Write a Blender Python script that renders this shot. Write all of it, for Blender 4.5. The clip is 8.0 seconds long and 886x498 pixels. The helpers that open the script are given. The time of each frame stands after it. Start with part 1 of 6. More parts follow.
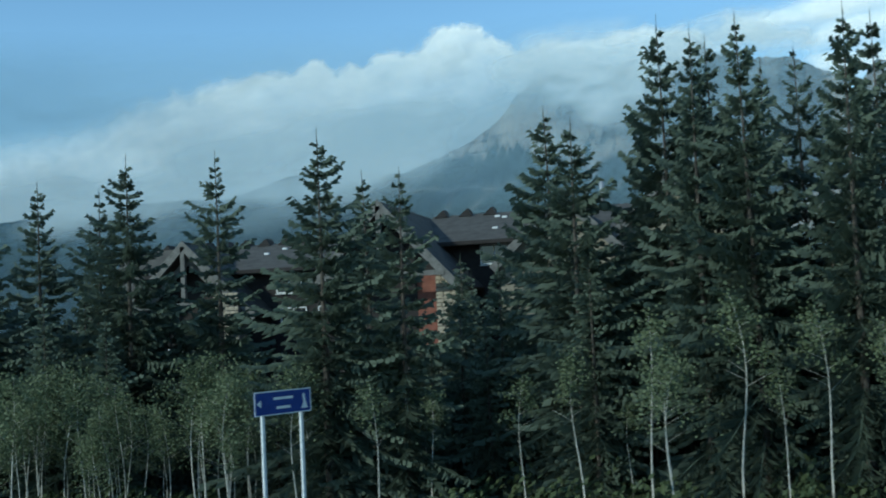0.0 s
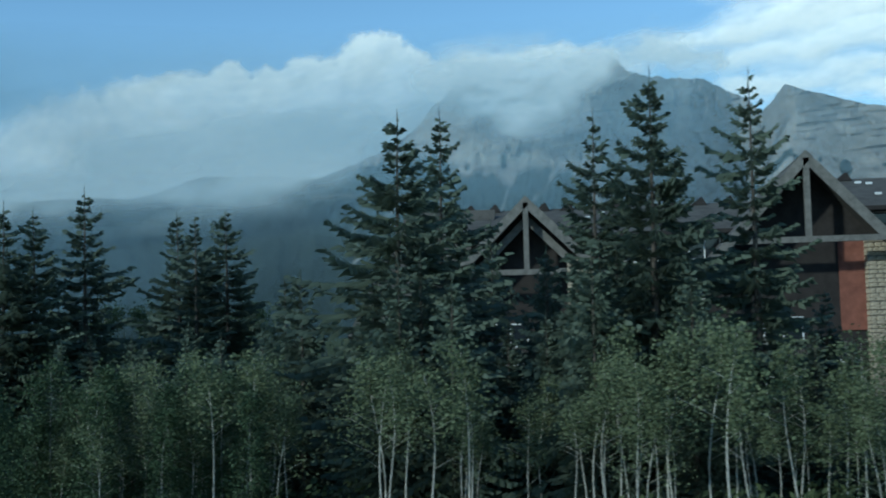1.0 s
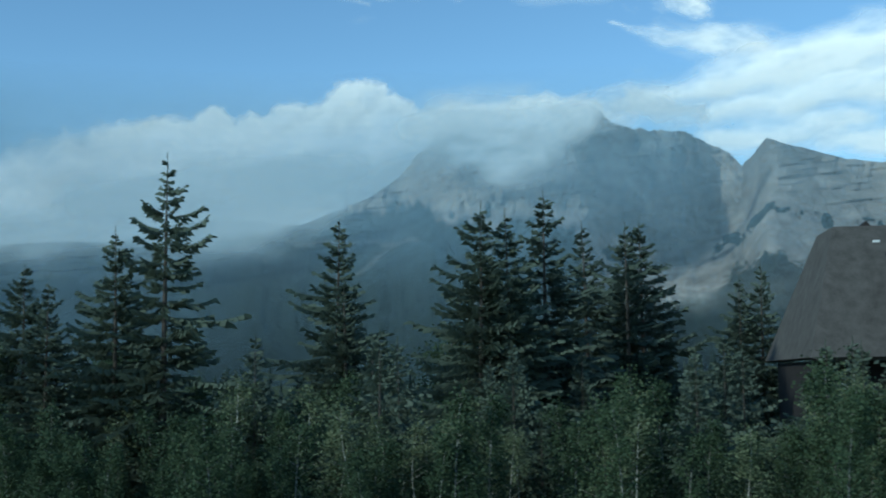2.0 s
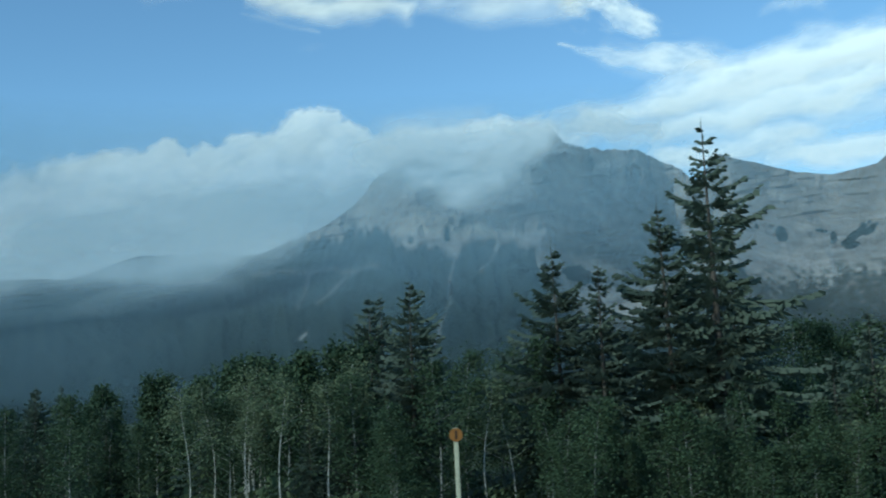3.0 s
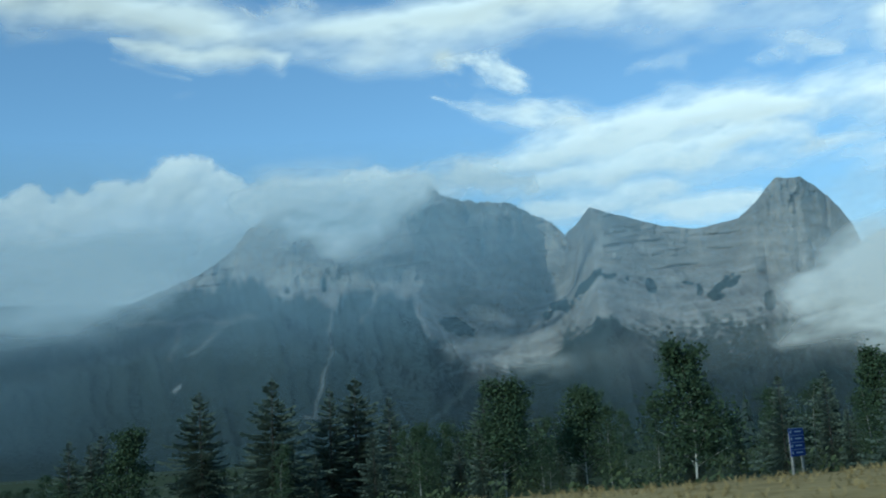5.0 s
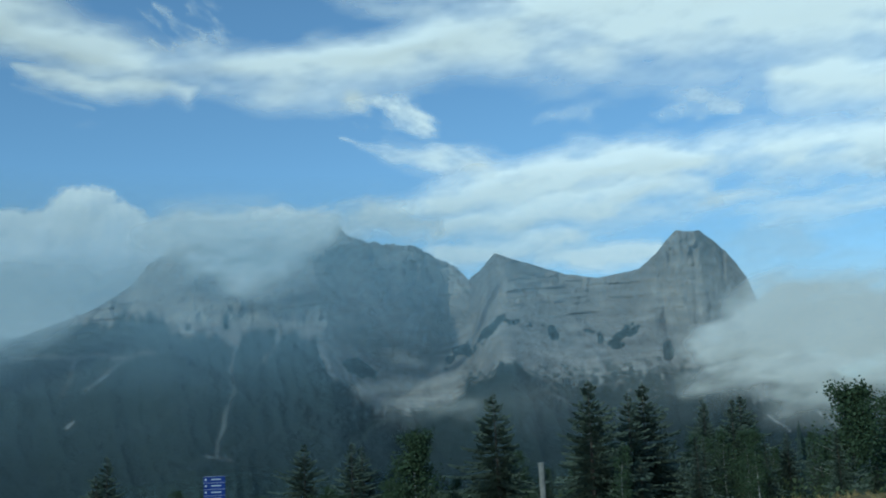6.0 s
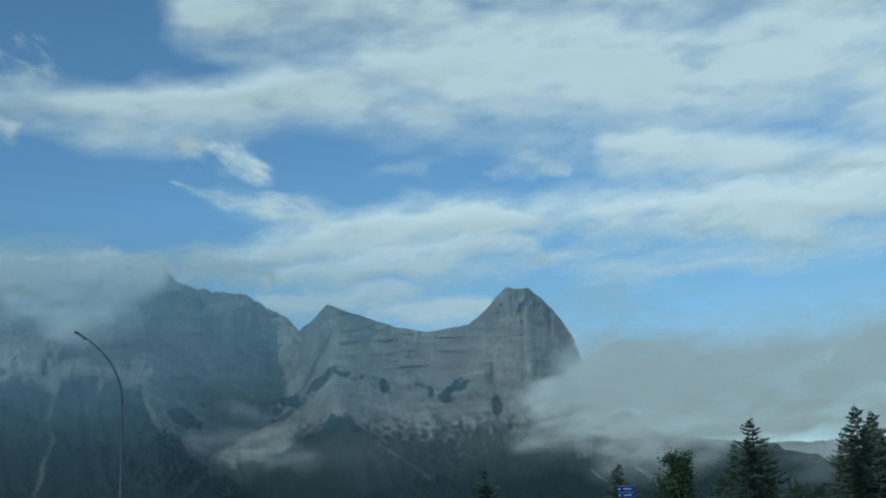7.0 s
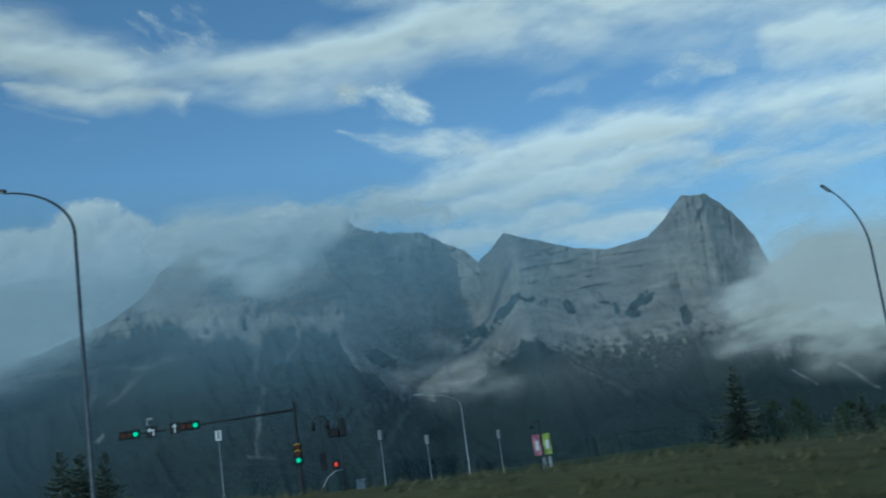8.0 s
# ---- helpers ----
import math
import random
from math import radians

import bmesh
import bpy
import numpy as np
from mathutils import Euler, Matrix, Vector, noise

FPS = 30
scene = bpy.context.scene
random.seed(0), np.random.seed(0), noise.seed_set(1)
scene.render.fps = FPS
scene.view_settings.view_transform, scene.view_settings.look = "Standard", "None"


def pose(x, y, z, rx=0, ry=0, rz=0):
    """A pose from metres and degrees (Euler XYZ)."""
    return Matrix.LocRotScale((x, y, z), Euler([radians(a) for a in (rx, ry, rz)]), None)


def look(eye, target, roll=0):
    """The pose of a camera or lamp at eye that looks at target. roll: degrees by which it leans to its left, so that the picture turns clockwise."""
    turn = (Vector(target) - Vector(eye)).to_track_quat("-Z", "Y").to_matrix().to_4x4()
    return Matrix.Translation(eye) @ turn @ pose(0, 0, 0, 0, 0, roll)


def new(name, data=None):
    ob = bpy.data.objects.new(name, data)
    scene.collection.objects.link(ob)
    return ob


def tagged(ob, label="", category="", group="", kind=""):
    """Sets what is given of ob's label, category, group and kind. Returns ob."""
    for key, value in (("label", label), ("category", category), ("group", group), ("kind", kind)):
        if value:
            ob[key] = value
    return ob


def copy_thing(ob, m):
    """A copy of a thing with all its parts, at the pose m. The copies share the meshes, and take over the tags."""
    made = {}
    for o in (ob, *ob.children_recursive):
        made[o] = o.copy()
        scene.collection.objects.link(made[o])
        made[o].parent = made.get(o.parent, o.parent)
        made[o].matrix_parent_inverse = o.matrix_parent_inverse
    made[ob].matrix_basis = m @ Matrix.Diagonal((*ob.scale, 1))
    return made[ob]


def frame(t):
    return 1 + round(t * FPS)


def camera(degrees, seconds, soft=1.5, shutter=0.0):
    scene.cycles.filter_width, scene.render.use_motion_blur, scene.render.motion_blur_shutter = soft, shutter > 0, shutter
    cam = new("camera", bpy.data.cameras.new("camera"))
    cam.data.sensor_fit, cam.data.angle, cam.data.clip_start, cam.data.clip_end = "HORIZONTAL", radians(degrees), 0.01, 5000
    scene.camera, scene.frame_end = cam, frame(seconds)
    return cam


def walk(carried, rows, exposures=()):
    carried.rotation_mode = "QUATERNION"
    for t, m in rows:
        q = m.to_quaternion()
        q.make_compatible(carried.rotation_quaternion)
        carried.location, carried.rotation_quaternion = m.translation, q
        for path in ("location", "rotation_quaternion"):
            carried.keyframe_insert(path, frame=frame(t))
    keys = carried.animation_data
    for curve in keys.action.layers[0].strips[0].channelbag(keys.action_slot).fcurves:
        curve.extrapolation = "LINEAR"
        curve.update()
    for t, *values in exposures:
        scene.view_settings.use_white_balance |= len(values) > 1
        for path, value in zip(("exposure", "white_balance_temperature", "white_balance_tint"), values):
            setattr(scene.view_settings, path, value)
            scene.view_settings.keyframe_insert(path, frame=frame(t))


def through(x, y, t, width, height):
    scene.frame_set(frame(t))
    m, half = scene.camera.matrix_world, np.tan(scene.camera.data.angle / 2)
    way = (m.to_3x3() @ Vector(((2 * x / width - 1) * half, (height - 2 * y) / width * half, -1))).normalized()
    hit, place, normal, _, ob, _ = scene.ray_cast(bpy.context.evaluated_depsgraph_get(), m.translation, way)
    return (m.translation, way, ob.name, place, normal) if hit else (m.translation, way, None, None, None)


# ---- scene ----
# ---- camera ----
cam = camera(42.8, 8.0, soft=1.85, shutter=0.07)
PATH = [
    (0, pose(5.723, -0.439, 6.649, 93.785, 2.791, 13.141)),
    (0.5, pose(-10.622, 3.056, 6.120, 93.703, 2.500, 9.280)),
    (1, pose(-26.870, 6.212, 5.451, 94.093, 1.334, 8.126)),
    (1.5, pose(-42.807, 7.839, 4.715, 95.269, 0.970, 6.845)),
    (1.7, pose(-48.646, 8.302, 4.502, 95.805, 0.563, 7.015)),
    (3, pose(-84.566, 11.514, 3.478, 97.751, 2.925, 4.497)),
    (3.5, pose(-97.825, 13.164, 3.050, 97.554, 3.075, 3.078)),
    (4, pose(-111.354, 14.849, 2.499, 98.132, 3.733, 1.202)),
    (4.5, pose(-125.803, 16.414, 2.066, 99.139, 3.693, -0.757)),
    (6, pose(-167.229, 21.669, 0.462, 101.892, 2.859, -8.095)),
    (6.5, pose(-182.606, 24.459, 0.192, 103.317, 1.671, -12.921)),
    (7, pose(-197.917, 26.893, -0.325, 104.101, 2.938, -17.194)),
    (7.5, pose(-213.104, 29.550, -1.042, 103.782, 5.213, -15.312)),
    (7.8, pose(-222.830, 31.414, -1.315, 102.358, 6.284, -9.913)),
    (8, pose(-229.280, 32.764, -1.611, 101.265, 7.596, -7.608)),
]
walk(cam, PATH, [(0.0, 0.50, 5400, -10), (1.0, 0.37, 5250, -10), (4.5, 0.30, 5200, -11), (6.0, 0.05, 5150, -11), (7.0, -0.29, 5100, -11), (7.5, -0.36, 5060, -11), (8.0, -0.28, 5020, -11)])

# ---- world and sun ----
SUN = Vector((-0.62, -0.64, 0.45)).normalized()
world = bpy.data.worlds.new("sky")
scene.world = world
world.use_nodes = True
wn, wl = world.node_tree.nodes, world.node_tree.links
wn.clear()
sky = wn.new("ShaderNodeTexSky")
sky.sky_type = "NISHITA"
sky.sun_disc = False
sky.sun_elevation = math.asin(SUN.z)
sky.sun_rotation = math.atan2(SUN.x, SUN.y)
sky.air_density, sky.dust_density, sky.ozone_density = 0.95, 0.0, 1.5
bg = wn.new("ShaderNodeBackground")
bg.inputs["Strength"].default_value = 0.11
wo = wn.new("ShaderNodeOutputWorld")
wl.new(sky.outputs[0], bg.inputs[0])
wl.new(bg.outputs[0], wo.inputs[0])
sun_data = bpy.data.lights.new("sun", "SUN")
sun_data.energy, sun_data.angle, sun_data.color = 1.9, radians(2.5), (1.0, 0.93, 0.82)
sun = new("sun", sun_data)
sun.matrix_world = look((0, 0, 300), Vector((0, 0, 300)) - SUN)

# ---- materials ----
def material(name, rough=0.8, metal=0.0, spec=0.3):
    m = bpy.data.materials.new(name)
    m.use_nodes = True
    b = m.node_tree.nodes["Principled BSDF"]
    b.inputs["Roughness"].default_value = rough
    b.inputs["Metallic"].default_value = metal
    b.inputs["Specular IOR Level"].default_value = spec
    return m, m.node_tree.nodes, m.node_tree.links, b


def noise_node(n, l, scale, detail=4.0, coord="Object", rough=0.6):
    tc = n.new("ShaderNodeTexCoord")
    t = n.new("ShaderNodeTexNoise")
    t.inputs["Scale"].default_value = scale
    t.inputs["Detail"].default_value = detail
    t.inputs["Roughness"].default_value = rough
    l.new(tc.outputs[coord], t.inputs["Vector"])
    return t


def ramp(n, l, src, stops):
    r = n.new("ShaderNodeValToRGB")
    e = r.color_ramp.elements
    while len(e) < len(stops):
        e.new(0.5)
    for el, (p, c) in zip(e, stops):
        el.position, el.color = p, (*c, 1)
    l.new(src, r.inputs[0])
    return r


def bump(n, l, src, b, strength=0.4, dist=0.02):
    bp = n.new("ShaderNodeBump")
    bp.inputs["Strength"].default_value = strength
    bp.inputs["Distance"].default_value = dist
    l.new(src, bp.inputs["Height"])
    l.new(bp.outputs[0], b.inputs["Normal"])


def plain(name, dark, light, scale=3.0, rough=0.8, metal=0.0, relief=0.3, dist=0.01, coord="Object", spec=0.3):
    """A surface whose colour wanders between two tones at two scales, with fine relief."""
    m, n, l, b = material(name, rough, metal, spec)
    a = noise_node(n, l, scale, 5, coord)
    f = noise_node(n, l, scale * 9, 3, coord)
    mx = n.new("ShaderNodeMath")
    mx.operation = "MULTIPLY_ADD"
    l.new(f.outputs[0], mx.inputs[0])
    mx.inputs[1].default_value = 0.35
    l.new(a.outputs[0], mx.inputs[2])
    r = ramp(n, l, mx.outputs[0], [(0.42, dark), (0.92, light)])
    l.new(r.outputs[0], b.inputs["Base Color"])
    if relief:
        bump(n, l, f.outputs[0], b, relief, dist)
    return m


def leaf_material(name, dark, light, through=0.25):
    """Foliage: tone by plant and by clump, a little light let through."""
    m, n, l, b = material(name, 0.65, 0.0, 0.25)
    oi = n.new("ShaderNodeObjectInfo")
    ge = n.new("ShaderNodeNewGeometry")
    ns = noise_node(n, l, 0.9, 3)
    add = n.new("ShaderNodeMath")
    add.operation = "MULTIPLY_ADD"
    l.new(oi.outputs["Random"], add.inputs[0])
    add.inputs[1].default_value = 0.35
    l.new(ns.outputs[0], add.inputs[2])
    add2 = n.new("ShaderNodeMath")
    add2.operation = "MULTIPLY_ADD"
    l.new(ge.outputs["Random Per Island"], add2.inputs[0])
    add2.inputs[1].default_value = 0.45
    l.new(add.outputs[0], add2.inputs[2])
    r = ramp(n, l, add2.outputs[0], [(0.35, dark), (1.15, light)])
    l.new(r.outputs[0], b.inputs["Base Color"])
    tr = n.new("ShaderNodeBsdfTranslucent")
    l.new(r.outputs[0], tr.inputs["Color"])
    mix = n.new("ShaderNodeMixShader")
    mix.inputs[0].default_value = through
    out = n["Material Output"]
    l.new(b.outputs[0], mix.inputs[1])
    l.new(tr.outputs[0], mix.inputs[2])
    l.new(mix.outputs[0], out.inputs["Surface"])
    return m


def cloud_material(name, tone, noise_scale, fray=0.5, light_through=0.35, relief=0.6, sunward=0.9):
    """Cloud droplets: white, half of the light passes on; the density of the sheet is its opacity."""
    m = bpy.data.materials.new(name)
    m.use_nodes = True
    n, l = m.node_tree.nodes, m.node_tree.links
    n.clear()
    at = n.new("ShaderNodeAttribute")
    at.attribute_name = "cover"
    ns = noise_node(n, l, noise_scale, 7, "Object", 0.62)
    mul = n.new("ShaderNodeMath")
    mul.operation = "MULTIPLY_ADD"
    l.new(ns.outputs[0], mul.inputs[0])
    mul.inputs[1].default_value = fray
    mul.inputs[2].default_value = 1.0 - fray * 0.5
    al = n.new("ShaderNodeMath")
    al.operation = "MULTIPLY"
    al.use_clamp = True
    l.new(mul.outputs[0], al.inputs[0])
    l.new(at.outputs["Fac"], al.inputs[1])
    ge = n.new("ShaderNodeNewGeometry")
    nv = n.new("ShaderNodeVectorMath")
    nv.operation = "MULTIPLY_ADD"
    l.new(ge.outputs["Normal"], nv.inputs[0])
    nv.inputs[1].default_value = (relief, relief, relief)
    nv.inputs[2].default_value = tuple(SUN * sunward)
    d = n.new("ShaderNodeBsdfDiffuse")
    d.inputs["Color"].default_value = (*tone, 1)
    l.new(nv.outputs[0], d.inputs["Normal"])
    t = n.new("ShaderNodeBsdfTranslucent")
    t.inputs["Color"].default_value = (*tone, 1)
    mx = n.new("ShaderNodeMixShader")
    mx.inputs[0].default_value = light_through
    l.new(d.outputs[0], mx.inputs[1])
    l.new(t.outputs[0], mx.inputs[2])
    tp = n.new("ShaderNodeBsdfTransparent")
    fin = n.new("ShaderNodeMixShader")
    l.new(al.outputs[0], fin.inputs[0])
    l.new(tp.outputs[0], fin.inputs[1])
    l.new(mx.outputs[0], fin.inputs[2])
    out = n.new("ShaderNodeOutputMaterial")
    l.new(fin.outputs[0], out.inputs["Surface"])
    return m


def mountain_material():
    """Limestone in beds, scree, and conifer woods lower down; 'forest' and 'scree' say what grows or lies where."""
    m, n, l, b = material("mountain_rock", 0.9, 0, 0.1)
    tc = n.new("ShaderNodeTexCoord")
    sep = n.new("ShaderNodeSeparateXYZ")
    l.new(tc.outputs["Object"], sep.inputs[0])
    big = noise_node(n, l, 0.006, 6)
    fine = noise_node(n, l, 0.05, 6)
    bed = n.new("ShaderNodeTexWave")
    bed.wave_type, bed.bands_direction = "BANDS", "Z"
    bed.inputs["Scale"].default_value = 0.006
    bed.inputs["Distortion"].default_value = 14.0
    bed.inputs["Detail"].default_value = 4.0
    bed.inputs["Detail Scale"].default_value = 0.6
    l.new(tc.outputs["Object"], bed.inputs["Vector"])
    s1 = n.new("ShaderNodeMath")
    s1.operation = "MULTIPLY_ADD"
    l.new(bed.outputs["Fac"], s1.inputs[0])
    s1.inputs[1].default_value = 0.10
    l.new(big.outputs[0], s1.inputs[2])
    s2 = n.new("ShaderNodeMath")
    s2.operation = "MULTIPLY_ADD"
    l.new(fine.outputs[0], s2.inputs[0])
    s2.inputs[1].default_value = 0.35
    l.new(s1.outputs[0], s2.inputs[2])
    rock = ramp(n, l, s2.outputs[0], [(0.45, (0.125, 0.118, 0.106)), (0.72, (0.22, 0.206, 0.182)), (1.0, (0.36, 0.33, 0.285))])
    wood_n = noise_node(n, l, 0.09, 5)
    wood = ramp(n, l, wood_n.outputs[0], [(0.35, (0.018, 0.029, 0.029)), (0.7, (0.038, 0.053, 0.048))])
    scree = ramp(n, l, fine.outputs[0], [(0.3, (0.25, 0.25, 0.24)), (0.7, (0.42, 0.40, 0.36))])
    fa = n.new("ShaderNodeAttribute")
    fa.attribute_name = "forest"
    edge = noise_node(n, l, 0.03, 5)
    fe = n.new("ShaderNodeMath")
    fe.operation = "MULTIPLY_ADD"
    l.new(edge.outputs[0], fe.inputs[0])
    fe.inputs[1].default_value = 0.9
    l.new(fa.outputs["Fac"], fe.inputs[2])
    fr = ramp(n, l, fe.outputs[0], [(0.62, (0, 0, 0)), (1.15, (1, 1, 1))])
    sa = n.new("ShaderNodeAttribute")
    sa.attribute_name = "scree"
    mx1 = n.new("ShaderNodeMix")
    mx1.data_type = "RGBA"
    l.new(fr.outputs[0], mx1.inputs[0])
    l.new(rock.outputs[0], mx1.inputs[6])
    l.new(wood.outputs[0], mx1.inputs[7])
    mx2 = n.new("ShaderNodeMix")
    mx2.data_type = "RGBA"
    l.new(sa.outputs["Fac"], mx2.inputs[0])
    l.new(mx1.outputs[2], mx2.inputs[6])
    l.new(scree.outputs[0], mx2.inputs[7])
    l.new(mx2.outputs[2], b.inputs["Base Color"])
    bump(n, l, fine.outputs[0], b, 0.6, 14.0)
    return m


def ground_material():
    """Dry grass on the verge, greener and darker under the trees."""
    m, n, l, b = material("grass_ground", 0.95, 0, 0.1)
    a = noise_node(n, l, 0.12, 5)
    f = noise_node(n, l, 2.2, 5)
    s = n.new("ShaderNodeMath")
    s.operation = "MULTIPLY_ADD"
    l.new(f.outputs[0], s.inputs[0])
    s.inputs[1].default_value = 0.5
    l.new(a.outputs[0], s.inputs[2])
    dry = ramp(n, l, s.outputs[0], [(0.5, (0.13, 0.092, 0.032)), (0.75, (0.25, 0.18, 0.068)), (1.0, (0.39, 0.29, 0.125))])
    green = ramp(n, l, s.outputs[0], [(0.5, (0.028, 0.04, 0.018)), (1.0, (0.075, 0.085, 0.035))])
    at = n.new("ShaderNodeAttribute")
    at.attribute_name = "dry"
    mx = n.new("ShaderNodeMix")
    mx.data_type = "RGBA"
    l.new(at.outputs["Fac"], mx.inputs[0])
    l.new(green.outputs[0], mx.inputs[6])
    l.new(dry.outputs[0], mx.inputs[7])
    l.new(mx.outputs[2], b.inputs["Base Color"])
    bump(n, l, f.outputs[0], b, 0.8, 0.12)
    return m


MAT = {
    "needles": leaf_material("spruce_needles", (0.052, 0.069, 0.056), (0.118, 0.145, 0.103), 0.3),
    "bark": plain("spruce_bark", (0.05, 0.04, 0.032), (0.13, 0.11, 0.09), 4, 0.95),
    "aspen_leaf": leaf_material("aspen_leaves", (0.046, 0.066, 0.031), (0.165, 0.192, 0.102), 0.3),
    "aspen_bark": plain("aspen_bark", (0.28, 0.27, 0.23), (0.64, 0.61, 0.53), 5, 0.8, relief=0.3),
    "poplar_bark": plain("poplar_bark", (0.13, 0.13, 0.11), (0.36, 0.35, 0.31), 4, 0.9),
    "poplar_leaf": leaf_material("poplar_leaves", (0.027, 0.046, 0.023), (0.064, 0.094, 0.044), 0.25),
    "bush": leaf_material("bush_leaves", (0.026, 0.042, 0.02), (0.085, 0.105, 0.045), 0.2),
    "far_needles": leaf_material("distant_needles", (0.012, 0.022, 0.02), (0.035, 0.052, 0.042), 0.05),
    "olive_grass": leaf_material("olive_grass", (0.05, 0.05, 0.024), (0.15, 0.135, 0.065), 0.3),
    "grass": leaf_material("dry_grass", (0.12, 0.088, 0.034), (0.36, 0.27, 0.115), 0.3),
    "mountain": mountain_material(),
    "ground": ground_material(),
    "asphalt": plain("asphalt", (0.035, 0.035, 0.037), (0.075, 0.074, 0.072), 2, 0.9),
    "paint_white": plain("road_paint", (0.55, 0.55, 0.52), (0.8, 0.8, 0.77), 4, 0.7),
    "roof": plain("brown_shingle_roof", (0.055, 0.050, 0.044), (0.112, 0.104, 0.092), 1.2, 0.9, dist=0.03),
    # brown taken darker: the deep shade under the gable is put into the colour
    "siding_dark_shaded": plain("dark_brown_siding_shaded", (0.018, 0.0155, 0.0145), (0.04, 0.034, 0.031), 2, 0.8),
    # brighter red copy for the part of that wall the sun reaches
    "siding_red_sunlit": plain("red_brown_siding_sunlit", (0.15, 0.058, 0.04), (0.27, 0.11, 0.075), 2, 0.8),
    "siding_beige": plain("beige_stucco", (0.19, 0.165, 0.12), (0.29, 0.255, 0.19), 2, 0.9),
    "timber": plain("weathered_timber", (0.10, 0.095, 0.085), (0.21, 0.20, 0.18), 2.5, 0.85),
    "trim_white": plain("white_trim", (0.6, 0.6, 0.58), (0.8, 0.8, 0.78), 3, 0.6),
    "stone": plain("field_stone", (0.24, 0.20, 0.14), (0.52, 0.45, 0.34), 1.7, 0.9, dist=0.03, coord="Generated"),
    "mortar": plain("mortar", (0.14, 0.125, 0.10), (0.22, 0.20, 0.165), 3, 0.95),
    "galv": plain("galvanised_steel", (0.28, 0.29, 0.30), (0.46, 0.47, 0.48), 4, 0.5, 0.6, 0.1),
    "lamp_steel": plain("weathered_lamp_steel", (0.055, 0.062, 0.07), (0.13, 0.142, 0.155), 2, 0.55, 0.4, 0.1),
    "black": plain("black_paint", (0.012, 0.012, 0.013), (0.03, 0.03, 0.032), 4, 0.5),
    "blue": plain("blue_sign_sheet", (0.010, 0.028, 0.16), (0.02, 0.05, 0.26), 2, 0.5, relief=0),
    "white_sheet": plain("white_sign_sheet", (0.6, 0.62, 0.62), (0.8, 0.8, 0.8), 3, 0.5, relief=0),
    "yellow_post": plain("cream_marker_post", (0.42, 0.40, 0.27), (0.62, 0.58, 0.40), 3, 0.7),
    "orange": plain("faded_orange_sheet", (0.2, 0.08, 0.016), (0.38, 0.17, 0.038), 3, 0.6, relief=0),
    "yellow": plain("yellow_plastic", (0.50, 0.27, 0.02), (0.72, 0.42, 0.04), 3, 0.5),
    "brown": plain("dark_brown_plate", (0.05, 0.025, 0.012), (0.09, 0.05, 0.025), 4, 0.7),
    "wood_post": plain("grey_wood_post", (0.14, 0.13, 0.115), (0.30, 0.285, 0.255), 4, 0.9),
    "pink": plain("pink_banner_cloth", (0.55, 0.12, 0.22), (0.8, 0.5, 0.55), 1.5, 0.8, relief=0),
    "lime": plain("lime_banner_cloth", (0.42, 0.55, 0.06), (0.68, 0.75, 0.30), 1.5, 0.8, relief=0),
    "lens_off": plain("dim_amber_lens", (0.07, 0.022, 0.008), (0.13, 0.045, 0.016), 9, 0.3, relief=0),
}


def glow(name, colour, strength):
    m, n, l, b = material(name, 0.3)
    b.inputs["Base Color"].default_value = (*colour, 1)
    b.inputs["Emission Color"].default_value = (*colour, 1)
    b.inputs["Emission Strength"].default_value = strength
    return m


# haze painted as a solid blue surface, for the strips before the mountains
hm, hn, hl, hb = material("blue_haze_paint", 1.0, 0, 0.0)
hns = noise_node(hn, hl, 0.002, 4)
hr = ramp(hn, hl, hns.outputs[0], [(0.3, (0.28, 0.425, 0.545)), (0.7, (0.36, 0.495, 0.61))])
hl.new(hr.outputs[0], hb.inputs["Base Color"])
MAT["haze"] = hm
MAT["green_light"] = glow("lit_green_lens", (0.04, 0.7, 0.35), 0.55)
MAT["red_light"] = glow("lit_red_hand", (1.0, 0.05, 0.03), 0.9)
gm, gn, gl, gb = material("window_glass", 0.05, 0, 0.5)
gb.inputs["Base Color"].default_value = (0.02, 0.025, 0.03, 1)
MAT["glass"] = gm

# ---- builders ----
def link_mesh(name, verts, faces, mat, smooth=False):
    me = bpy.data.meshes.new(name)
    me.from_pydata([tuple(v) for v in verts], [], [tuple(f) for f in faces])
    me.materials.append(mat)
    if smooth:
        me.polygons.foreach_set("use_smooth", [True] * len(me.polygons))
    me.update()
    return me


def part(name, bm, mat, parent, label=""):
    me = bpy.data.meshes.new(name)
    bm.normal_update()
    bm.to_mesh(me)
    bm.free()
    me.materials.append(mat)
    ob = new(name, me)
    ob.parent = parent
    return tagged(ob, label)


def thing(name, at, label, category, group="", kind="", rz=0.0):
    ob = new(name)
    ob.matrix_world = pose(*at, 0, 0, rz)
    return tagged(ob, label, category, group, kind)


def box(bm, c, s, bevel=0.0, m=None):
    r = bmesh.ops.create_cube(bm, size=1.0, matrix=Matrix.Translation(c) @ (m or Matrix()) @ Matrix.Diagonal((*s, 1)))
    if bevel:
        edges = {e for v in r["verts"] for e in v.link_edges}
        bmesh.ops.bevel(bm, geom=list(edges), offset=bevel, segments=1, affect="EDGES")
    return bm


def B():
    return bmesh.new()


